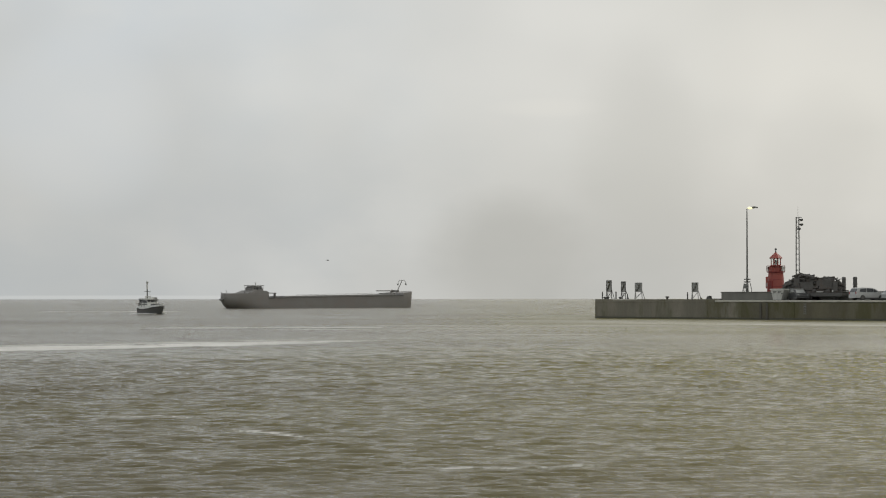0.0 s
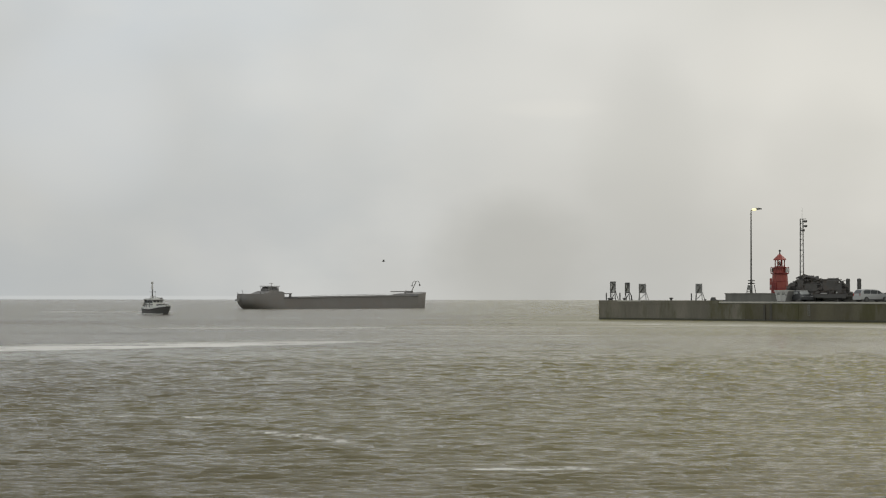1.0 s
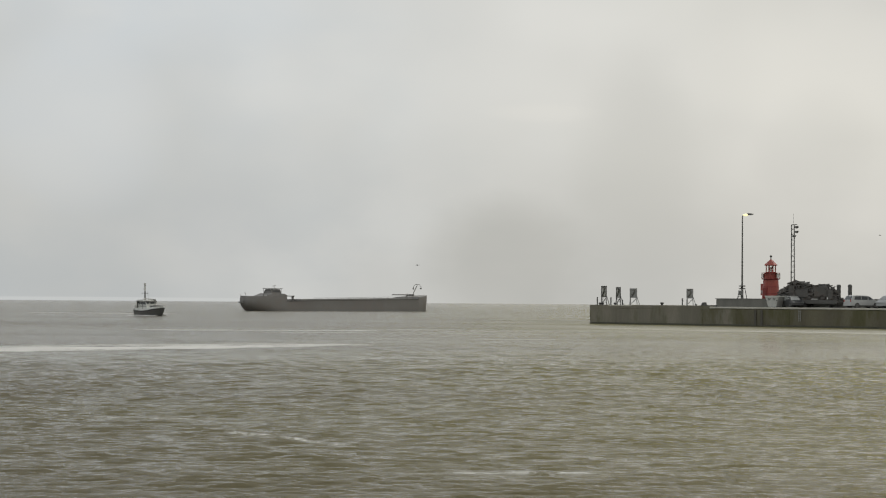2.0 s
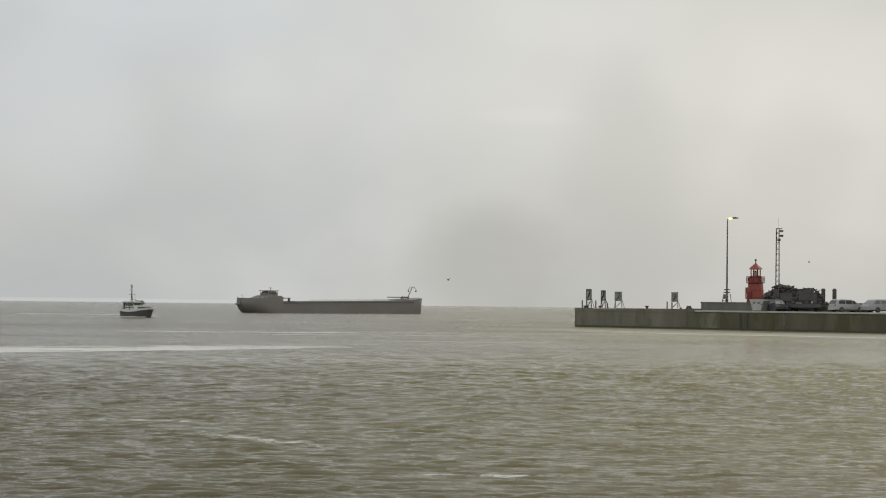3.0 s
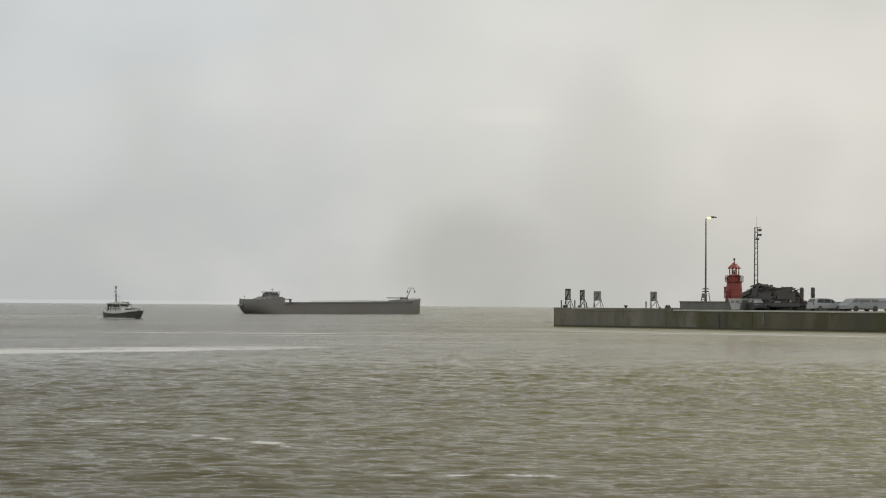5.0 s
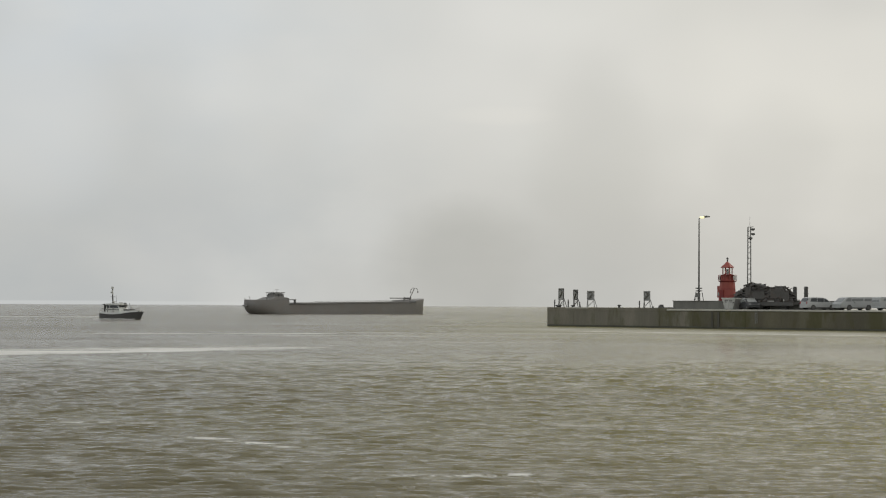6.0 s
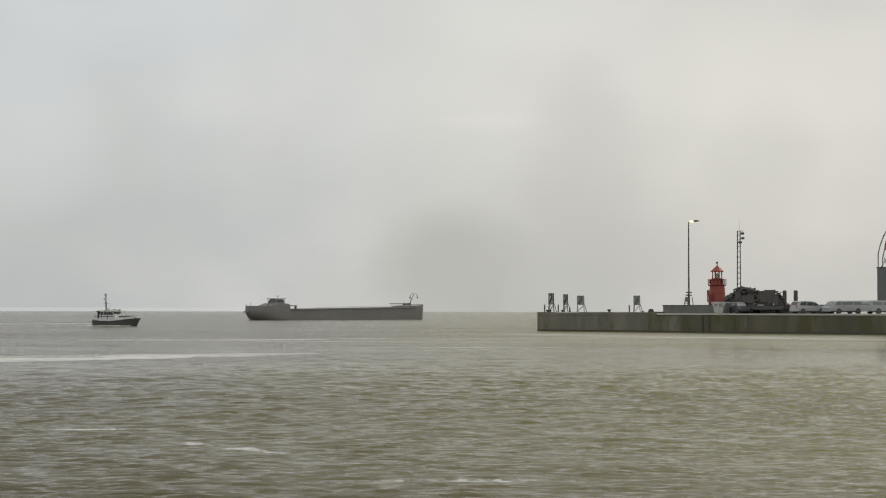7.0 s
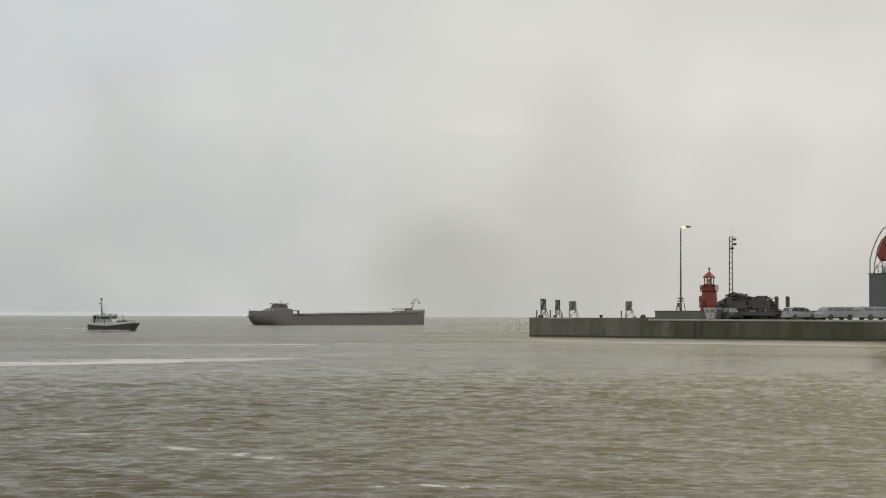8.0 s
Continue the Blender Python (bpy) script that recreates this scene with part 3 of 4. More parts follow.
def lattice_mast():
    ob = thing("floodlight_mast", on_pier(24.8, 11.0), "slim steel lattice mast with floodlights near its top", "mast", "", 0.84)
    top = 12.3
    for x, r in ((-0.32, 0.085), (0.30, 0.045)):
        part("upright", rod(B(), (x, 0, 0), (x * 0.75, 0, top), r), "post", ob)
    part("upright", rod(B(), (0, 0.5, 0), (0, 0.38, top), 0.04), "pale", ob)
    z = 0.4
    while z < top:
        k = 1 - 0.25 * z / top
        part("rung", rod(B(), (-0.32 * k, 0, z), (0.30 * k, 0, z), 0.035, n=6), "post", ob)
        part("brace", rod(B(), (-0.32 * k, 0, z), (0, 0.5 * k, z + 0.35), 0.02, n=5), "post", ob)
        z += 0.80
    part("top_bar", rod(B(), (-0.3, 0, top), (0.85, 0, top - 0.02), 0.05), "post", ob)
    part("aerial", rod(B(), (0.1, 0, top), (0.1, 0, top + 1.6), 0.018, n=5), "pale", ob)
    for x, z in ((0.72, top - 0.42), (0.75, top - 1.12), (0.28, top - 1.75)):
        fl = part("floodlight", prism(B(), [(x - 0.36, z - 0.02), (x + 0.02, z - 0.16), (x + 0.26, z - 0.04), (x + 0.24, z + 0.2), (x - 0.18, z + 0.18)], -0.14, 0.14), "black", ob, "black floodlight", 0.02)
        part("bracket", rod(B(), (0.2, 0, z + 0.1), (x, 0, z + 0.12), 0.04), "post", fl)


lattice_mast()


def skip_container():
    ob = thing("skip", on_pier(29.6, 2.3), "pale grey steel rubbish skip with sloping ends", "skip", "", 0.99)
    prof = [(-0.62, 0.08), (0.62, 0.08), (1.08, 1.35), (-1.08, 1.35)]
    for y in (-0.75, 0.70):
        part("side", prism(B(), prof, y, y + 0.05), "skip", ob, "pale grey side sheet")
    for s in (-1, 1):
        part("end", loft(B(), [[(s * 0.60, -0.7, 0.08), (s * 0.66, -0.7, 0.08), (s * 0.66, 0.7, 0.08), (s * 0.60, 0.7, 0.08)],
                               [(s * 1.02, -0.7, 1.35), (s * 1.08, -0.7, 1.35), (s * 1.08, 0.7, 1.35), (s * 1.02, 0.7, 1.35)]]), "pale", ob)
    part("floor_sheet", box(B(), -0.6, 0.6, -0.7, 0.7, 0.08, 0.13), "post", ob)
    for a, b, c, d in ((-1.12, 1.12, -0.80, -0.72), (-1.12, 1.12, 0.72, 0.80), (-1.12, -1.04, -0.72, 0.72), (1.04, 1.12, -0.72, 0.72)):
        part("rim", box(B(), a, b, c, d, 1.27, 1.43), "white", ob, "worn pale rim", 0.01)
    for x in (-0.45, 0.0, 0.45):
        part("rib", rod(B(), (x * 1.1, -0.77, 0.1), (x * 1.55, -0.77, 1.33), 0.035, n=6), "skip", ob)
    for x in (-0.5, 0.5):
        part("skid", box(B(), x - 0.06, x + 0.06, -0.7, 0.7, 0, 0.08), "black", ob)
    for s in (-1, 1):
        for k, z in enumerate((1.08, 0.93)):
            part("stencil_bar", box(B(), s * 0.40 - 0.26, s * 0.40 + 0.26 - 0.1 * k, -0.765, -0.752, z - 0.045, z + 0.045), "post", ob, "faded dark stencilled bar")
        part("lug", rod(B(), (s * 0.86, -0.8, 0.85), (s * 0.86, -0.95, 0.85), 0.06), "post", ob)


skip_container()


def wheel(parent, x, y, r, w=0.22):
    hub = part("wheel", lathe(B(), [(r * 0.62, -w / 2), (r * 0.95, -w / 2), (r, -w / 3), (r, w / 3), (r * 0.95, w / 2), (r * 0.62, w / 2)], 20), "rubber", parent, "black tyre", 0, False, pose(x, y, r, 90))
    part("rim", lathe(B(), [(r * 0.58, -w / 2 - 0.01), (r * 0.62, -w / 3), (r * 0.62, w / 3), (r * 0.58, w / 2 + 0.01)], 14), "post", hub, "dull grey metal rim")
    return hub


def car(name, m, paint, outline, glass, long, wide, label, wheels, r=0.32, category="car", pane="glass", screens=()):
    ob = thing(name, m, label, category, "vehicles parked on the pier")
    body = part("body", prism(B(), outline, -wide / 2, wide / 2, 0.16), paint, ob, "", 0.05, True)
    for outline_of_pane in glass:
        for y in (-wide / 2 + 0.055, wide / 2 - 0.075):
            part("side_window", prism(B(), outline_of_pane, y, y + 0.02), pane, ob, "side window")
    for (x0, z0), (x1, z1) in screens:
        # a sloping screen, a little proud of the body
        n = Vector((z1 - z0, 0, x0 - x1)).normalized() * (1 if x0 > x1 else -1)
        n = n if n.z > 0 else -n
        rows_of = []
        for k, half in ((0.10, wide / 2 - 0.20), (0.92, wide / 2 - 0.30)):
            p = Vector((x0 + (x1 - x0) * k, 0, z0 + (z1 - z0) * k))
            rows_of.append([p + n * d + Vector((0, y, 0)) for d, y in ((-0.03, -half), (0.025, -half), (0.025, half), (-0.03, half))])
        part("windscreen", loft(B(), rows_of), pane, ob, "sloping windscreen")
    for x in wheels:
        for y in (-wide / 2 + 0.10, wide / 2 - 0.10):
            wheel(ob, x, y, r)
            part("wheel_arch", lathe(B(), [(r + 0.07, -0.02), (r + 0.07, 0.02)], 18), "rubber", ob, "", 0, False, pose(x, y * 1.02, r + 0.03, 90))
    part("sill", box(B(), wheels[0] + r, wheels[1] - r, -wide / 2 - 0.012, wide / 2 + 0.012, 0.2, 0.34), "rubber", ob, "black plastic sill", 0.01)
    for s in (-1, 1):
        part("mirror", box(B(), 0.52, 0.68, s * (wide / 2 + 0.09) - 0.07, s * (wide / 2 + 0.09) + 0.07, 0.88, 1.0), paint, ob, "", 0.02)
        part("headlight", box(B(), long / 2 - 0.20, long / 2 - 0.02, s * wide * 0.36 - 0.14, s * wide * 0.36 + 0.14, 0.58, 0.70), "pane", ob, "clear headlight", 0.02)
        part("tail_light", box(B(), -long / 2 + 0.0, -long / 2 + 0.10, s * wide * 0.40 - 0.09, s * wide * 0.40 + 0.09, 0.72, 1.0), "tail", ob, "red tail light", 0.02)
    for x0, x1 in ((long / 2 - 0.12, long / 2 + 0.03), (-long / 2 - 0.03, -long / 2 + 0.12)):
        part("bumper", box(B(), x0, x1, -wide / 2 + 0.08, wide / 2 - 0.08, 0.28, 0.50), paint, ob, "", 0.03)
    return ob


ESTATE = [(-2.2, 0.30), (2.2, 0.30), (2.24, 0.62), (2.05, 0.80), (1.25, 0.95), (0.55, 1.36), (0.1, 1.47), (-1.3, 1.50), (-1.85, 1.42), (-2.18, 0.95)]
ESTATE_GLASS = [[(0.30, 0.96), (1.02, 0.96), (0.50, 1.30), (0.30, 1.34)], [(-0.70, 0.96), (0.20, 0.96), (0.20, 1.36), (-0.70, 1.40)], [(-1.75, 0.98), (-0.80, 0.97), (-0.80, 1.40), (-1.6, 1.36)]]
ESTATE, ESTATE_GLASS = [(x * 0.93, z) for x, z in ESTATE], [[(x * 0.93, z) for x, z in g] for g in ESTATE_GLASS]
VAN = [(-2.5, 0.30), (2.4, 0.30), (2.48, 0.70), (2.25, 0.92), (1.65, 1.42), (1.3, 1.52), (-2.2, 1.54), (-2.46, 1.40)]
VAN_GLASS = [[(1.0, 1.02), (1.80, 1.02), (1.45, 1.38), (1.0, 1.40)], [(-0.6, 1.06), (0.85, 1.06), (0.85, 1.36), (-0.6, 1.36)], [(-2.0, 1.06), (-0.8, 1.06), (-0.8, 1.36), (-1.95, 1.36)]]
HATCH = [(-1.5, 0.28), (1.5, 0.28), (1.55, 0.6), (1.3, 0.78), (0.9, 0.85), (0.35, 1.30), (-0.9, 1.36), (-1.35, 1.1), (-1.5, 0.7)]
HATCH_GLASS = [[(-0.1, 0.86), (0.72, 0.86), (0.28, 1.22), (-0.1, 1.26)], [(-1.2, 0.88), (-0.2, 0.86), (-0.2, 1.27), (-0.85, 1.26)]]
ESTATE_SCREENS = [((1.16, 0.95), (0.51, 1.36)), ((-2.03, 0.95), (-1.72, 1.42))]
VAN_SCREENS = [((2.25, 0.92), (1.65, 1.42)), ((-2.48, 0.95), (-2.40, 1.45))]
HATCH_SCREENS = [((0.9, 0.85), (0.35, 1.30)), ((-1.5, 0.7), (-1.35, 1.1))]
car("parked_car", on_pier(42.05, 3.0, DECK, 71), "silver", ESTATE, ESTATE_GLASS, 4.1, 1.75, "silver estate car parked aslant on the pier", (-1.25, 1.22), screens=ESTATE_SCREENS)
car("parked_van", on_pier(46.3, 4.2, DECK, 251), "van", VAN, VAN_GLASS, 4.95, 1.85, "light grey low van parked behind the silver car", (-1.30, 1.30), 0.33, "van", "tint", VAN_SCREENS)
car("parked_van", on_pier(51.7, 4.4, DECK, 71), "van", VAN, VAN_GLASS, 4.95, 1.85, "light grey van parked in a row on the pier", (-1.30, 1.30), 0.33, "van", "tint", VAN_SCREENS)
# the hatchback's pale pane colour imitates sky reflected in its windows
hatchback = car("parked_car", on_pier(31.7, 2.9, DECK, -25), "dark_car", HATCH, HATCH_GLASS, 3.0, 1.6, "small dark hatchback with pale windows beside the skip", (-0.95, 0.95), 0.29, "car", "pane", HATCH_SCREENS)
part("roof_panel", box(B(), -0.88, 0.32, -0.58, 0.58, 1.30, 1.40), "skip", hatchback, "pale roof panel", 0.02)


def trailer_and_load():
    ob = thing("flatbed_trailer", on_pier(33.3, 3.9), "long dark flatbed trailer parked on the pier", "trailer")
    part("bed", box(B(), -4.6, 4.7, -0.55, 0.85, 0.62, 0.86), "black", ob, "black steel bed", 0.03)
    part("side_rail", box(B(), -4.62, 4.72, -0.62, -0.55, 0.50, 0.92), "black", ob, "", 0.01)
    part("chassis_beam", box(B(), -4.2, 4.2, -0.2, 0.3, 0.42, 0.62), "black", ob)
    for x in (-1.05, -0.25):
        for y in (-0.42, 0.72):
            wheel(ob, x, y, 0.30)
    part("landing_leg", box(B(), 3.2, 3.35, -0.3, 0.4, 0.0, 0.42), "black", ob)
    part("landing_leg", box(B(), -4.0, -3.85, -0.3, 0.4, 0.0, 0.42), "black", ob)
    load = thing("scrap_load", on_pier(33.3, 3.9, DECK + 0.86), "heap of dull dark scrap steel lashed on the trailer", "scrap")
    rng = random.Random(21)

    def height(x):
        for (x0, h0), (x1, h1) in zip(OUT, OUT[1:]):
            if x0 <= x <= x1:
                return h0 + (h1 - h0) * (x - x0) / (x1 - x0)
        return 0.6
    OUT = [(-4.6, 0.75), (-4.2, 1.25), (-3.3, 1.4), (-2.6, 2.0), (-2.0, 2.3), (-0.7, 2.25), (0.2, 1.95), (0.9, 1.5), (1.5, 1.8), (2.9, 1.88), (3.5, 1.65), (3.9, 1.2), (4.5, 0.4)]
    # irregular lumps, stacked to the outline
    for k in range(250):
        x = rng.uniform(-4.4, 4.2)
        h = height(x)
        s = rng.uniform(0.14, 0.36)
        z = rng.uniform(0.0, max(0.05, h - s))
        if k % 3 == 0:
            z = max(0.0, h - s * rng.uniform(0.9, 1.3))
        y = rng.uniform(-0.58, 0.5) * (1 - 0.35 * z / 2.8)
        bm = B()
        kind = k % 5
        if kind == 0:
            box(bm, -s * 2.2, s * 2.2, -s * 0.22, s * 0.22, -s * 0.25, s * 0.25)
        elif kind == 1:
            box(bm, -s * 1.5, s * 1.5, -0.05, 0.05, -s * 0.8, s * 0.8)
        elif kind == 2:
            rod(bm, (-s * 1.8, 0, 0), (s * 1.8, 0, 0), s * 0.30, n=9)
        elif kind == 3:
            lathe(bm, [(s * 0.75, -s * 0.3), (s, -s * 0.25), (s, s * 0.25), (s * 0.75, s * 0.3)], 12)
        else:
            box(bm, -s * 1.2, s * 1.2, -s * 0.5, s * 0.5, -s * 0.45, s * 0.45)
        for v in bm.verts:
            v.co *= rng.uniform(0.88, 1.08)
            v.co.z = max(v.co.z * 0.85, -s * 0.5)
            v.co.x *= 1.25
        tip = 70 if kind == 3 else 0
        part("lump", bm, "scrap", load, "", 0, kind in (2, 3), pose(x, y, z + s * 0.5, tip + rng.uniform(-12, 12), rng.uniform(-16, 16), rng.uniform(-25, 25)))
    part("core_pile", loft(B(), [[(x, -0.45, 0.0), (x, 0.75, 0.0), (x, 0.5, height(x) * 0.8), (x, -0.25, height(x) * 0.8)] for x in (-4.4, -3.2, -2.2, -1.2, -0.2, 0.8, 1.8, 2.8, 3.8)]), "scrap", load, "dense inner heap")
    for x0, z0, x1, z1, r in ((-4.0, 1.25, -2.9, 1.6, 0.09), (1.2, 1.75, 3.4, 1.9, 0.10), (2.0, 1.65, 3.3, 1.45, 0.12), (-2.9, 2.0, -1.8, 2.35, 0.1), (-0.9, 2.15, 0.5, 1.85, 0.12), (3.1, 0.9, 4.3, 0.5, 0.12), (-3.2, 0.9, 0.6, 1.2, 0.1)):
        part("pipe", rod(B(), (x0, -0.5, z0), (x1, -0.35, z1), r, n=10), "scrap", load, "bent dark pipe")
    for x0, x1, z0, z1 in ((1.3, 3.4, 0.5, 1.65), (-1.6, 0.4, 0.4, 1.3), (3.2, 4.1, 0.2, 1.3), (-2.6, -1.7, 0.9, 1.8)):
        part("plate", box(B(), x0, x1, -0.62, -0.55, z0, z1), "scrap", load, "dented steel plate", 0.02)
    part("rag", box(B(), 3.22, 3.46, -0.66, -0.63, 0.16, 0.38), "white", load, "small white tag", 0.01)
    part("strap", box(B(), 0.9, 1.9, -0.67, -0.63, 0.12, 0.22), "skip", load, "pale strap end", 0.01)


trailer_and_load()


def dolphin_post(u, v):
    ob = thing("dolphin_post", on_pier(u, v), "thick dark timber dolphin post with iron bands", "post", "thick posts behind the trailer", 0.86)
    part("pile", lathe(B(), [(0.29, 0), (0.28, 2.9), (0.26, 3.22), (0.18, 3.28)], 12), "black", ob)
    for z in (0.6, 1.4, 2.2, 2.95):
        part("band", lathe(B(), [(0.285, z), (0.315, z + 0.02), (0.315, z + 0.16), (0.285, z + 0.18)], 12), "post", ob, "iron band")


dolphin_post(34.5, 8.0)
dolphin_post(36.2, 8.0)


def harbour_crane():
    ob = thing("harbour_crane", on_pier(43.6, 15.6), "dark slate harbour crane with a red boom foot and tubular arch", "crane", "", 0.86)
    part("machine_house", box(B(), 0.0, 9.0, -1.8, 1.8, 1.75, 6.35), "crane", ob, "dark slate machine house", 0.12)
    part("house_edge", box(B(), -0.06, 9.06, -1.86, 1.86, 6.35, 6.5), "post", ob, "grey roof edge", 0.02)
    for x in (5.5, 8.0):
        for y in (-1.4, 1.4):
            part("portal_leg", rod(B(), (x, y, 0), (x, y, 1.8), 0.3, n=10), "crane", ob)
    for y in (-1.6, 1.2):
        for dx, dz in ((0.0, 0.0), (0.75, -0.55)):
            bm = B()
            pts = ((0.08, 6.5), (0.08, 8.3), (0.42, 9.5), (0.98, 10.7), (1.65, 11.8), (2.35, 12.65), (2.85, 12.88), (6.0, 12.9))
            for (x0, z0), (x1, z1) in zip(pts, pts[1:]):
                rod(bm, (x0 + dx, y, max(6.45, z0 + dz)), (x1 + dx, y, z1 + dz), 0.085)
            part("arch_tube", bm, "pale", ob, "grey tubular arch")
    part("boom_foot", prism(B(), [(0.55, 9.2), (0.85, 8.75), (1.25, 8.15), (1.6, 8.75), (2.0, 8.4), (2.5, 8.9), (5.5, 9.6), (5.6, 12.6), (3.2, 12.0), (2.3, 11.7), (1.5, 11.2), (0.8, 10.1)], -0.9, 0.5), "red", ob, "red boom foot", 0.05)
    part("winch", lathe(B(), [(0.5, -0.6), (0.55, -0.5), (0.4, -0.45), (0.4, 0.45), (0.55, 0.5), (0.5, 0.6)], 14), "white", ob, "white winch drum", 0, False, pose(3.0, -1.0, 7.0, 90))
    for x in (1.0, 1.7, 2.4, 3.2, 4.4):
        part("railing_post", rod(B(), (x, -1.75, 6.45), (x, -1.75, 7.5), 0.04), "white", ob)
    part("handrail", rod(B(), (0.9, -1.75, 7.45), (8.8, -1.75, 7.45), 0.04), "white", ob, "white handrail")
    for x0, z0, x1, z1 in ((0.5, 6.5, 1.5, 8.2), (1.5, 6.5, 0.7, 7.8), (1.9, 6.5, 2.6, 8.6)):
        part("strut", rod(B(), (x0, -1.5, z0), (x1, -1.0, z1), 0.07, n=6), "white", ob, "white mounting strut")
    part("winch_housing", box(B(), 1.2, 4.6, -0.4, 0.6, 6.45, 7.3), "pale", ob, "pale winch housing", 0.05)


harbour_crane()


# ---- the barge on the river ----
def make_barge():
    ob = thing("river_barge", pose(-29, 496, 0, 0, 0, 50), "long empty grey river barge with a low wheelhouse aft", "barge", "", 0.988)
    half = 37.5

    def section(x, w, h, keel=-1.6, flare=0.9):
        return [(x, -w * flare, keel), (x, -w, -0.5), (x, -w, h), (x, w, h), (x, w, -0.5), (x, w * flare, keel)]
    # rounded counter stern: each level begins further forward the deeper it lies
    levels = ((-1.6, 6.0, 0.86), (-0.5, 3.6, 0.94), (0.2, 2.3, 0.98), (0.9, 1.2, 1.0), (1.7, 0.4, 1.0), (2.6, 0.0, 1.0), (3.3, 0.0, 1.0), (3.95, 0.15, 1.0))
    st = []
    for k in range(22):
        p = (k / 21) ** 2.2
        row = []
        for z, begin, wide in levels:
            q = p * (11.25 - begin)
            w = 0.05 + 4.5 * wide * (1 - (1 - min(1.0, q / 7.5)) ** 2.3) ** (1 / 2.0)
            row.append((-half + begin + q, w, z + (0.25 * (1 - p) if z > 3.5 else 0.0)))
        st.append([(x, -w, z) for x, w, z in row] + [(x, w, z) for x, w, z in row[::-1]])
    part("stern_hull", loft(B(), st), "barge", ob, "grey raised stern bulwark", 0, True)
    st = []
    for s, w, f in ((0.147, 4.54, 0.95), (0.4, 4.55, 0.97), (0.6, 4.55, 0.97), (0.8, 4.55, 0.97), (0.90, 4.45, 0.9)):
        st.append(section(-half + s * 75, w, 2.80 + 1.0 * s, flare=f))
    part("hold_hull", loft(B(), st), "barge", ob, "long grey flank of the hold", 0, True)
    st = []
    for s, w, f, rake in ((0.897, 4.47, 0.9, 0.0), (0.93, 4.2, 0.8, 0.1), (0.95, 3.8, 0.75, 0.4), (0.965, 3.3, 0.7, 0.9), (0.98, 2.5, 0.6, 1.4), (0.99, 1.7, 0.5, 1.9), (0.997, 0.9, 0.4, 2.3), (1.0, 0.4, 0.3, 2.6)):
        x = -half + s * 75
        h = 4.30 + (s - 0.897) * 6.0
        st.append([(x - (rake if k in (0, 5) else rake * 0.5 if k in (1, 4) else 0), y, z) for k, (_, y, z) in enumerate(section(x, w, h, flare=f))])
    part("bow_hull", loft(B(), st), "barge", ob, "raised grey forecastle", 0, True)
    part("rubbing_strake", loft(B(), [[(x, -4.70, h - 0.08), (x, -4.45, h - 0.08), (x, -4.45, h + 0.07), (x, -4.70, h + 0.07)] for x, h in ((-26.0, 2.96), (0, 3.28), (15, 3.48), (29.6, 3.66))]), "barge_dark", ob, "dark gunwale strake")
    # coaming and covers of the hold
    part("coaming", loft(B(), [[(x, -3.7, h), (x, 3.7, h), (x, 3.7, h + 0.42), (x, -3.7, h + 0.42)] for x, h in ((-19.5, 3.02), (5, 3.34), (27.5, 3.62))]), "barge_light", ob, "low pale hold coaming")
    for k in range(15):
        x = -15 + k * 2.8
        part("stanchion", rod(B(), (x, -4.4, 3.0 + 0.012 * (k * 2.8)), (x, -4.4, 3.82 + 0.014 * (k * 2.8)), 0.035, n=5), "barge_light", ob)
    part("guard_rail", rod(B(), (-15, -4.4, 3.8), (27, -4.4, 4.4), 0.035, n=5), "barge_light", ob, "thin pale guard rail")
    # accommodation and wheelhouse
    part("deckhouse", prism(B(), [(-31.8, 2.9), (-23.6, 2.9), (-23.6, 4.55), (-24.4, 4.85), (-28.8, 4.95), (-31.4, 4.2)], -2.6, 2.6, 0.2), "barge_top", ob, "grey deckhouse", 0.05)
    house = part("wheelhouse", prism(B(), [(-28.6, 4.8), (-24.8, 4.8), (-24.4, 5.1), (-24.9, 6.05), (-28.1, 6.05), (-28.6, 5.5)], -1.2, 1.2, 0.1), "barge_top", ob, "low wheelhouse", 0.04)
    for k in range(4):
        part("wheelhouse_window", box(B(), -27.9 + k * 0.75, -27.4 + k * 0.75, -1.19, -1.05, 5.25, 5.70), "glass", house, "dark wheelhouse window")
    part("wheelhouse_roof", box(B(), -28.9, -24.3, -1.5, 1.5, 6.12, 6.28), "barge_light", ob, "thin wide pale roof", 0.04)
    for x in (-28.6, -26.6, -24.6):
        for y in (-1.3, 1.3):
            part("roof_post", rod(B(), (x, y, 4.9), (x, y, 6.13), 0.06, n=6), "barge_top", ob)
    part("radar_mast", rod(B(), (-26.0, 0, 6.2), (-26.0, 0, 7.1), 0.06, n=6), "barge_top", ob, "short radar mast")
    part("radar_bar", box(B(), -26.7, -25.3, -0.08, 0.08, 6.85, 6.98), "white", ob, "pale radar bar")
    part("ensign_staff", rod(B(), (-36.6, 0, 3.9), (-37.1, 0, 5.1), 0.05, n=6), "barge_top", ob)
    part("davit", rod(B(), (-36.4, 0.6, 3.2), (-37.9, 1.0, 4.5), 0.08, n=6), "barge_light", ob, "pale stern davit")
    part("stern_platform", box(B(), -37.8, -37.2, 0.4, 1.8, 2.35, 2.75), "barge_light", ob, "small pale stern platform", 0.04)
    part("fore_cabin", box(B(), -23.7, -22.7, -1.6, 1.6, 2.9, 4.6), "barge_top", ob, "", 0.05)
    part("overhang", box(B(), -22.8, -19.6, -1.5, -0.7, 4.15, 4.38), "barge_top", ob, "overhanging hatch crane beam", 0.05)
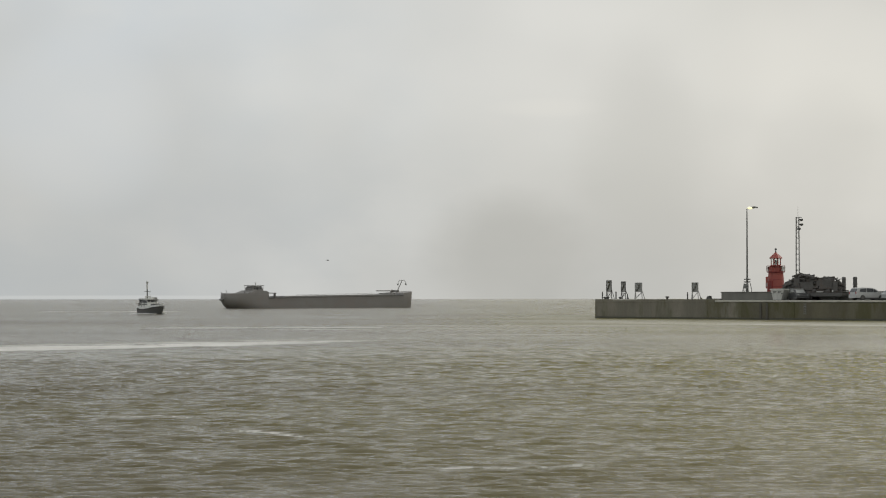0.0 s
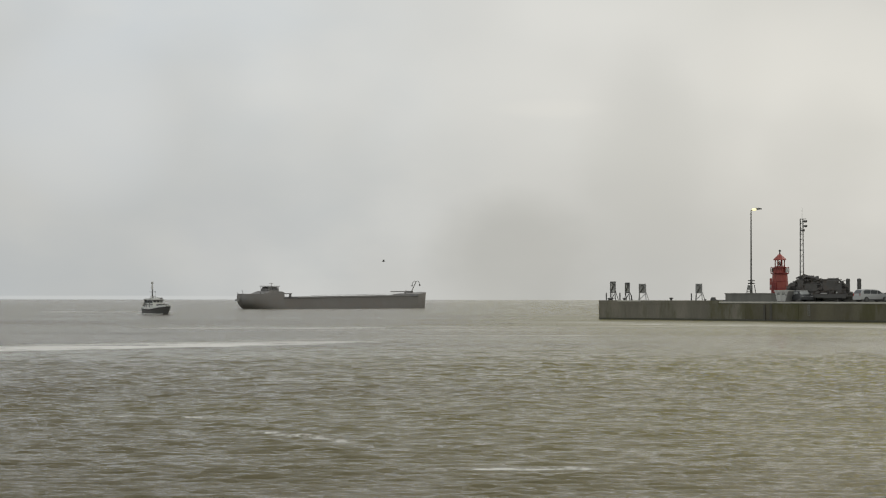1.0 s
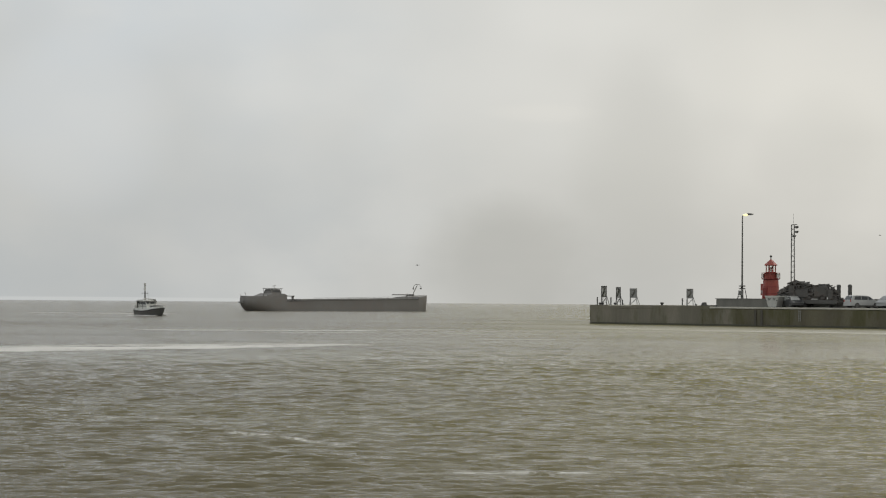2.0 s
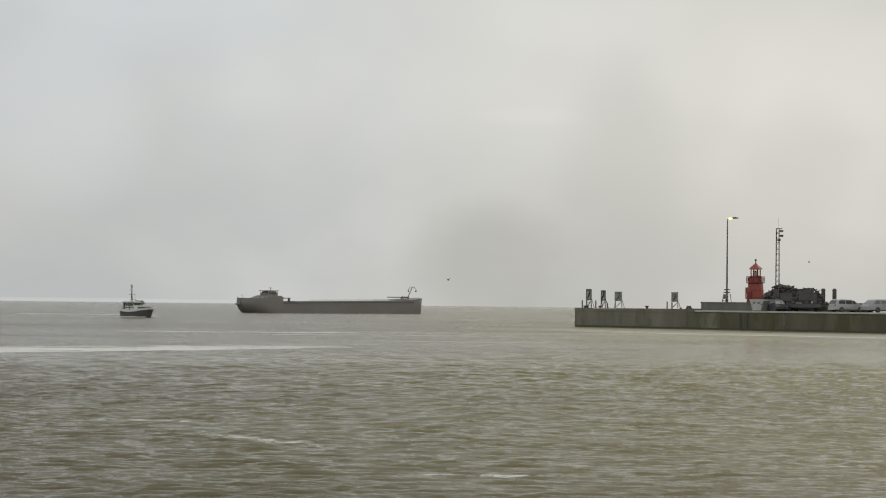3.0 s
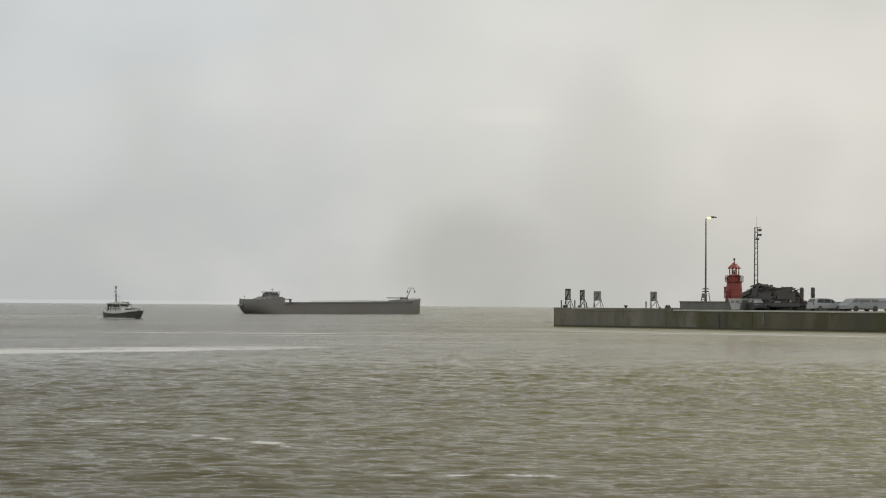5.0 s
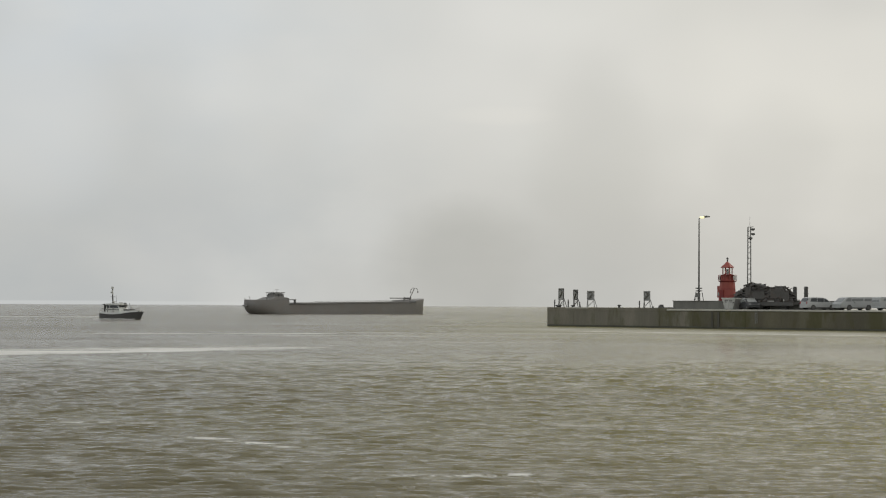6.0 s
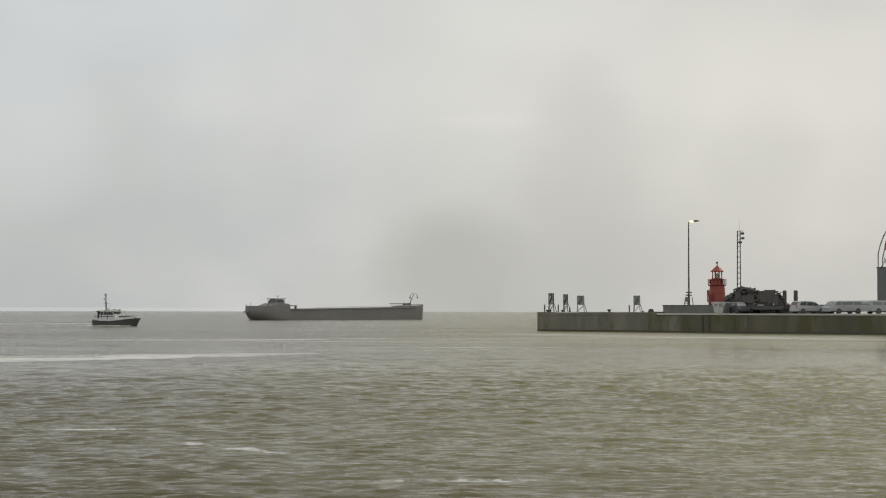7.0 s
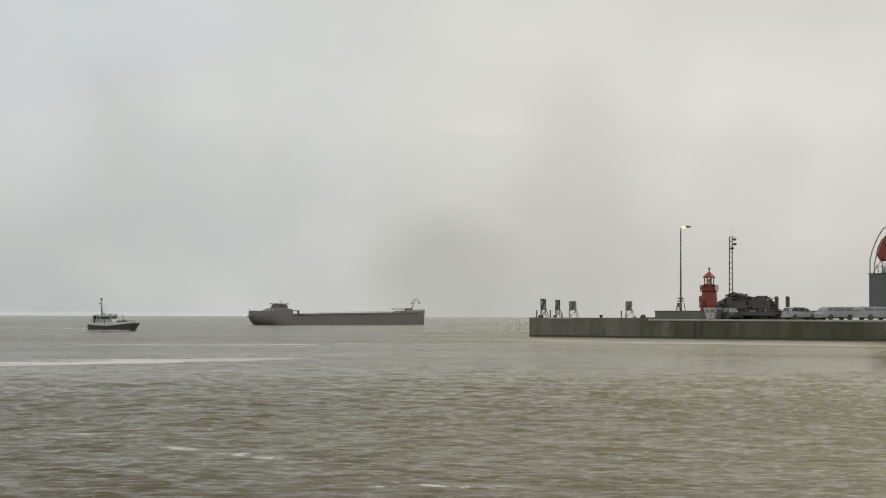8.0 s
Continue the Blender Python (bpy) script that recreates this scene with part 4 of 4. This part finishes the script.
    part("overhang_leg", box(B(), -20.0, -19.7, -1.4, -0.8, 2.9, 4.16), "barge_top", ob)
    for x in (-33.5, -31.8):
        part("stern_bitt", rod(B(), (x, -3.2, 3.95), (x, -3.2, 4.7), 0.14), "barge_top", ob)
    for k in range(7):
        part("stern_rail_post", rod(B(), (-36 + k * 0.95, -4.0, 3.9), (-36 + k * 0.95, -4.0, 4.5), 0.03, n=5), "barge_light", ob)
    # forecastle: folded mast, winch and the bent bow mast
    part("folded_mast", rod(B(), (24.0, 0.6, 4.95), (31.0, 0.6, 4.98), 0.14), "barge_top", ob, "lowered mast lying over the hold")
    part("mast_crutch", rod(B(), (30.4, 0.6, 4.0), (30.4, 0.6, 5.0), 0.2), "barge_top", ob)
    part("anchor_winch", lathe(B(), [(0.35, -1.2), (0.42, -1.1), (0.25, -0.9), (0.25, 0.9), (0.42, 1.1), (0.35, 1.2)], 12), "barge_top", ob, "anchor winch", 0, False, pose(31.4, 0, 4.95, 90))
    mast = part("bow_mast", rod(B(), (32.2, 0, 4.6), (34.6, 0, 7.9), 0.12, 0.09), "barge_top", ob, "raked bow mast")
    part("mast_stay", rod(B(), (33.0, 0.5, 4.6), (34.5, 0.1, 7.4), 0.05), "barge_top", mast)
    for s, pts in ((1, ((34.6, 7.9), (35.6, 8.0), (36.4, 7.5), (36.6, 7.0))), (-1, ((34.6, 7.9), (33.6, 8.0), (32.8, 7.5), (32.5, 6.9)))):
        bm = B()
        for (x0, z0), (x1, z1) in zip(pts, pts[1:]):
            rod(bm, (x0, s * 0.1, z0), (x1, s * 0.25, z1), 0.07)
        part("mast_arm", bm, "barge_top", mast, "drooping lamp arm")
        part("mast_lamp", lathe(B(), [(0.12, 0), (0.24, 0.1), (0.2, 0.45), (0.08, 0.5)], 8), "barge_light", mast, "pale lamp", 0, False, pose(pts[-1][0], s * 0.25, pts[-1][1] - 0.4))
    return ob


barge = make_barge()


# ---- the workboat ----
def make_boat():
    ob = thing("workboat", pose(-49.5, 349, 0, 0, 0, -60), "small black-hulled workboat with a cream cabin and mast", "boat", "", 0.87)
    a, b = -2.45, 8.0   # stern and bow; the mast stands at 0

    def sheer(s):
        return 1.12 - 0.55 * math.sin(math.pi * min(1, s * 1.25)) * 0.45 + 0.62 * max(0, s - 0.35) ** 1.3
    st, rail = [], []
    for s, w in ((0, 1.25), (0.06, 1.42), (0.2, 1.55), (0.4, 1.6), (0.6, 1.5), (0.75, 1.22), (0.88, 0.75), (0.96, 0.30), (1.0, 0.06)):
        x, h = a + s * (b - a), sheer(s)
        rake = 2.6 * max(0, s - 0.7) ** 1.4 * 3
        low = w * (0.86 if s < 0.7 else 0.55)
        st.append([(x - rake, -low * 0.6, -0.5), (x - rake * 0.6, -low, 0.05), (x, -w, h), (x, w, h), (x - rake * 0.6, low, 0.05), (x - rake, low * 0.6, -0.5)])
        rail.append([(x, -w - 0.05, h - 0.10), (x, w + 0.05, h - 0.10), (x, w + 0.05, h + 0.06), (x, -w - 0.05, h + 0.06)])
    part("hull", loft(B(), st), "hull", ob, "black hull", 0, True)
    # the wash along the waterline
    rng = random.Random(8)
    for s in (-1, 1):
        rim = []
        for k in range(26):
            x = a - 0.9 + k / 25 * (b - a - 0.7)
            w = 1.45 * (1 - max(0.0, (x - 3.5) / 4.6) ** 2) if x > 3.5 else 1.45
            far = w + rng.uniform(0.3, 0.9)
            rim.append([(x, s * (w - 0.35), -0.06), (x, s * far, -0.06), (x, s * (far - 0.06), rng.uniform(0.02, 0.08)), (x, s * (w - 0.1), rng.uniform(0.10, 0.22))])
        part("wash", loft(B(), rim), "foam", ob, "white wash along the waterline")
    part("gunwale", loft(B(), rail), "rubber", ob, "black rubber gunwale")
    inner = []
    for s, w in ((0.04, 1.3), (0.2, 1.42), (0.4, 1.48), (0.6, 1.36), (0.75, 1.08), (0.88, 0.6)):
        x, h = a + s * (b - a), sheer(s)
        inner.append([(x, -w, h - 0.1), (x, w, h - 0.1), (x, w * 0.98, h + 0.44), (x, -w * 0.98, h + 0.44)])
    part("bulwark", loft(B(), inner), "cabin", ob, "cream bulwark above the black hull", 0.03)
    cab = part("cabin", prism(B(), [(-0.9, 1.2), (3.1, 1.2), (2.75, 2.05), (2.35, 2.75), (-0.6, 2.75), (-0.85, 2.1)], -1.1, 1.1, 0.12), "cabin", ob, "cream cabin", 0.05)
    for x0, x1, x2, x3 in ((-0.55, 0.1, 0.1, -0.5), (0.25, 1.05, 1.05, 0.25), (1.2, 2.42, 2.15, 1.2)):
        for y in (-1.09, 1.06):
            part("cabin_window", prism(B(), [(x0, 2.16), (x1, 2.16), (x2, 2.68), (x3, 2.68)], y, y + 0.03), "glass", cab, "dark cabin window")
    for y in (-0.7, 0.0, 0.7):
        part("front_window", box(B(), 2.46, 2.60, y - 0.28, y + 0.28, 2.2, 2.64), "glass", cab, "dark front window", 0, False)
    part("cabin_roof", box(B(), -0.95, 2.75, -1.2, 1.2, 2.76, 2.90), "cabin", ob, "white cabin roof", 0.03)
    part("rubbing_band", box(B(), -0.7, 2.6, -1.14, -1.09, 1.78, 1.90), "black", cab, "black band along the cabin")
    part("rubbing_band", box(B(), -0.7, 2.6, 1.09, 1.14, 1.78, 1.90), "black", cab, "black band along the cabin")
    for x in (-0.35, 1.12):
        for y in (-1.13, 1.08):
            part("side_door", box(B(), x - 0.05, x + 0.05, y, y + 0.05, 1.3, 2.74), "black", cab, "dark door frame")
    part("visor", prism(B(), [(2.45, 2.66), (2.95, 2.60), (2.95, 2.68), (2.45, 2.78)], -1.15, 1.15), "black", cab, "dark visor over the front windows")
    part("top_step", box(B(), 0.5, 2.2, -0.75, 0.75, 2.90, 3.06), "cabin", ob, "white raised roof hatch", 0.03)
    for x in (3.4, 4.2, 5.0):
        part("deck_bollard", lathe(B(), [(0.10, 1.3), (0.10, 1.75), (0.16, 1.78), (0.16, 1.86)], 8, (x, -0.55)), "black", ob)
    part("fore_cabin", prism(B(), [(2.9, 1.2), (4.7, 1.3), (4.4, 1.75), (3.0, 1.85)], -0.8, 0.8, 0.08), "cabin", ob, "low fore cabin", 0.03)
    part("deck_box", box(B(), 3.5, 5.1, -0.75, 0.75, 1.55, 1.95), "black", ob, "dark deck locker", 0.03)
    part("arch", box(B(), -1.25, -1.05, -1.15, 1.15, 1.3, 2.95), "black", ob, "dark towing arch", 0.03)
    part("arch_top", box(B(), -1.7, -0.95, -1.15, 1.15, 2.72, 2.84), "black", ob)
    part("mast", rod(B(), (0, 0, 2.8), (-0.15, 0, 6.2), 0.15, 0.09), "black", ob, "dark mast")
    part("mast_sleeve", lathe(B(), [(0.16, 4.75), (0.17, 4.8), (0.15, 5.6), (0.12, 5.65)], 10, (-0.11, 0)), "white", ob, "white upper mast sleeve")
    part("crosstree", rod(B(), (-0.05, -0.7, 4.3), (-0.05, 0.7, 4.3), 0.04), "black", ob)
    part("mast_light", lathe(B(), [(0.1, 5.75), (0.24, 5.8), (0.24, 6.2), (0.08, 6.3)], 8, (-0.14, 0)), "white", ob, "white masthead light")
    part("radar", box(B(), 0.25, 0.45, -0.6, 0.6, 3.3, 3.42), "white", ob, "white radar bar")
    part("radar_post", rod(B(), (0.35, 0, 2.85), (0.35, 0, 3.32), 0.06), "black", ob)
    for x, y in ((0.9, -0.6), (1.4, 0.5), (2.1, -0.3)):
        part("searchlight", lathe(B(), [(0.06, 2.86), (0.06, 3.0), (0.17, 3.05), (0.17, 3.25), (0.1, 3.3)], 10, (x, y)), "white", ob)
    part("funnel", box(B(), 2.35, 2.75, 0.5, 0.9, 2.3, 3.2), "pale", ob, "grey exhaust", 0.04)
    for k, (x, y) in enumerate(((-1.9, -1.0), (-1.9, 1.0), (-1.5, -1.25))):
        part("stern_post", rod(B(), (x, y, 1.2), (x, y, 2.1), 0.035, n=6), "post", ob)
    part("stern_rail", rod(B(), (-1.9, -1.0, 2.05), (-1.9, 1.0, 2.05), 0.035, n=6), "post", ob)
    part("tow_hook", lathe(B(), [(0.16, 1.2), (0.16, 1.6), (0.24, 1.65), (0.24, 1.8)], 10, (-1.55, 0)), "black", ob, "black towing post")
    part("life_raft", rod(B(), (1.2, 0.55, 3.05), (2.0, 0.55, 3.05), 0.2, n=12), "white", ob, "white life raft canister")
    part("roof_rail", rod(B(), (-0.6, -1.1, 3.08), (2.4, -1.1, 3.08), 0.03, n=6), "white", ob, "white roof rail")
    for x in (-0.6, 0.4, 1.4, 2.4):
        part("roof_rail_post", rod(B(), (x, -1.1, 2.85), (x, -1.1, 3.08), 0.025, n=5), "white", ob)
    part("aerial", rod(B(), (0.7, 0.3, 2.86), (0.6, 0.3, 4.6), 0.02, n=5), "post", ob)
    part("ensign", box(B(), -0.62, -0.14, -0.01, 0.01, 5.0, 5.3), "white", ob, "small pale flag")
    part("anchor", lathe(B(), [(0.06, 1.35), (0.2, 1.4), (0.2, 1.6), (0.06, 1.65)], 8, (6.6, 0)), "black", ob)
    part("flagstaff", rod(B(), (4.6, 0, 1.9), (4.3, 0, 3.15), 0.035, n=6), "post", ob)
    for x, y in ((5.2, -0.85), (6.0, -0.6), (6.8, -0.25), (5.2, 0.85), (6.0, 0.6), (6.8, 0.25)):
        part("rail_post", rod(B(), (x, y, 1.1), (x, y, 2.0), 0.025, n=5), "post", ob)
    for s in (-1, 1):
        part("bow_rail", rod(B(), (5.2, s * 0.85, 1.98), (6.9, s * 0.2, 2.02), 0.025, n=5), "post", ob)
    return ob


boat = make_boat()


# ---- a gull over the river ----
def make_gull():
    ob = thing("gull", pose(-13.28, 240, 7), "grey gull gliding low over the river", "bird", "", 0.62)
    bm = B()
    rod(bm, (-0.28, 0, 0), (0.0, 0, 0.0), 0.03, 0.085)
    rod(bm, (0.0, 0, 0.0), (0.30, 0, 0.02), 0.085, 0.03)
    part("body", bm, "gull", ob)
    wings = []
    for s in (-1, 1):
        w = loft(B(), [[(0.10, 0, 0.03), (-0.10, 0, 0.03), (-0.10, 0, 0.05), (0.10, 0, 0.05)],
                       [(0.14, s * 0.40, 0.16), (-0.06, s * 0.40, 0.16), (-0.06, s * 0.40, 0.18), (0.14, s * 0.40, 0.18)],
                       [(-0.02, s * 0.78, 0.12), (-0.08, s * 0.78, 0.12), (-0.08, s * 0.78, 0.13), (-0.02, s * 0.78, 0.13)]])
        wings.append(part("wing", w, "gull", ob))
    part("tail", prism(B(), [(-0.40, -0.005), (-0.26, -0.005), (-0.26, 0.012), (-0.40, 0.012)], -0.07, 0.07), "gull", ob)
    return ob, wings


gull, gull_wings = make_gull()
second_gull, second_wings = make_gull()


def motions():
    # seconds, place and heading
    walk(barge, [(t, pose(x, y, -0.29, 0, 0, h)) for t, x, y, h in (
        (0, -32.40, 555.43, 52.25), (2, -27.02, 565.49, 51.86), (4, -21.55, 575.54, 51.45), (6, -16.00, 585.58, 51.04), (8, -10.38, 595.61, 50.61))])
    walk(boat, [(t, pose(x, 349, 0, 0, 0, 8 - a)) for t, x, a in (
        (0, -49.50, 68), (1, -49.30, 66), (2, -49.01, 63), (3, -48.65, 60), (4, -48.21, 56), (5, -47.70, 50.5), (6, -47.14, 44), (7, -46.53, 37), (8, -45.88, 28))])
    walk(gull, [(t, pose(x, y, z, 0, 0, h)) for t, x, y, z, h in ((0, -13.28, 240, 6.99, 8), (0.6, -10.13, 240, 6.96, 8), (1.0, -7.3, 240, 6.94, 10), (1.7, -3.9, 241, 6.95, 16), (3.0, 3.0, 250, 5.6, 34), (4.2, 7.6, 264, 1.9, 44), (8, 24, 322, 0.9, 52))])
    walk(second_gull, [(t, pose(x, y, z, 0, 0, 165)) for t, x, y, z in (
        (0, 86, 312, 19.0), (1.7, 67.3, 302, 13.75), (2.8, 56.55, 300, 10.08), (3.5, 54.35, 300, 7.49), (4.5, 51.5, 303, 3.6), (5.5, 47.5, 308, 1.3), (8, 40, 318, 0.9))])
    for wing, s in zip(gull_wings + second_wings, (-1, 1, -1, 1)):
        walk(wing, [(k * 0.2, pose(0, 0, 0, s * (14 if k % 2 else -12), 0, 0)) for k in range(41)])
    # the waves run with the wind
    walk(water, [(0, pose(0, 0, 0)), (8, pose(-0.8, -9.0, 0))])


motions()
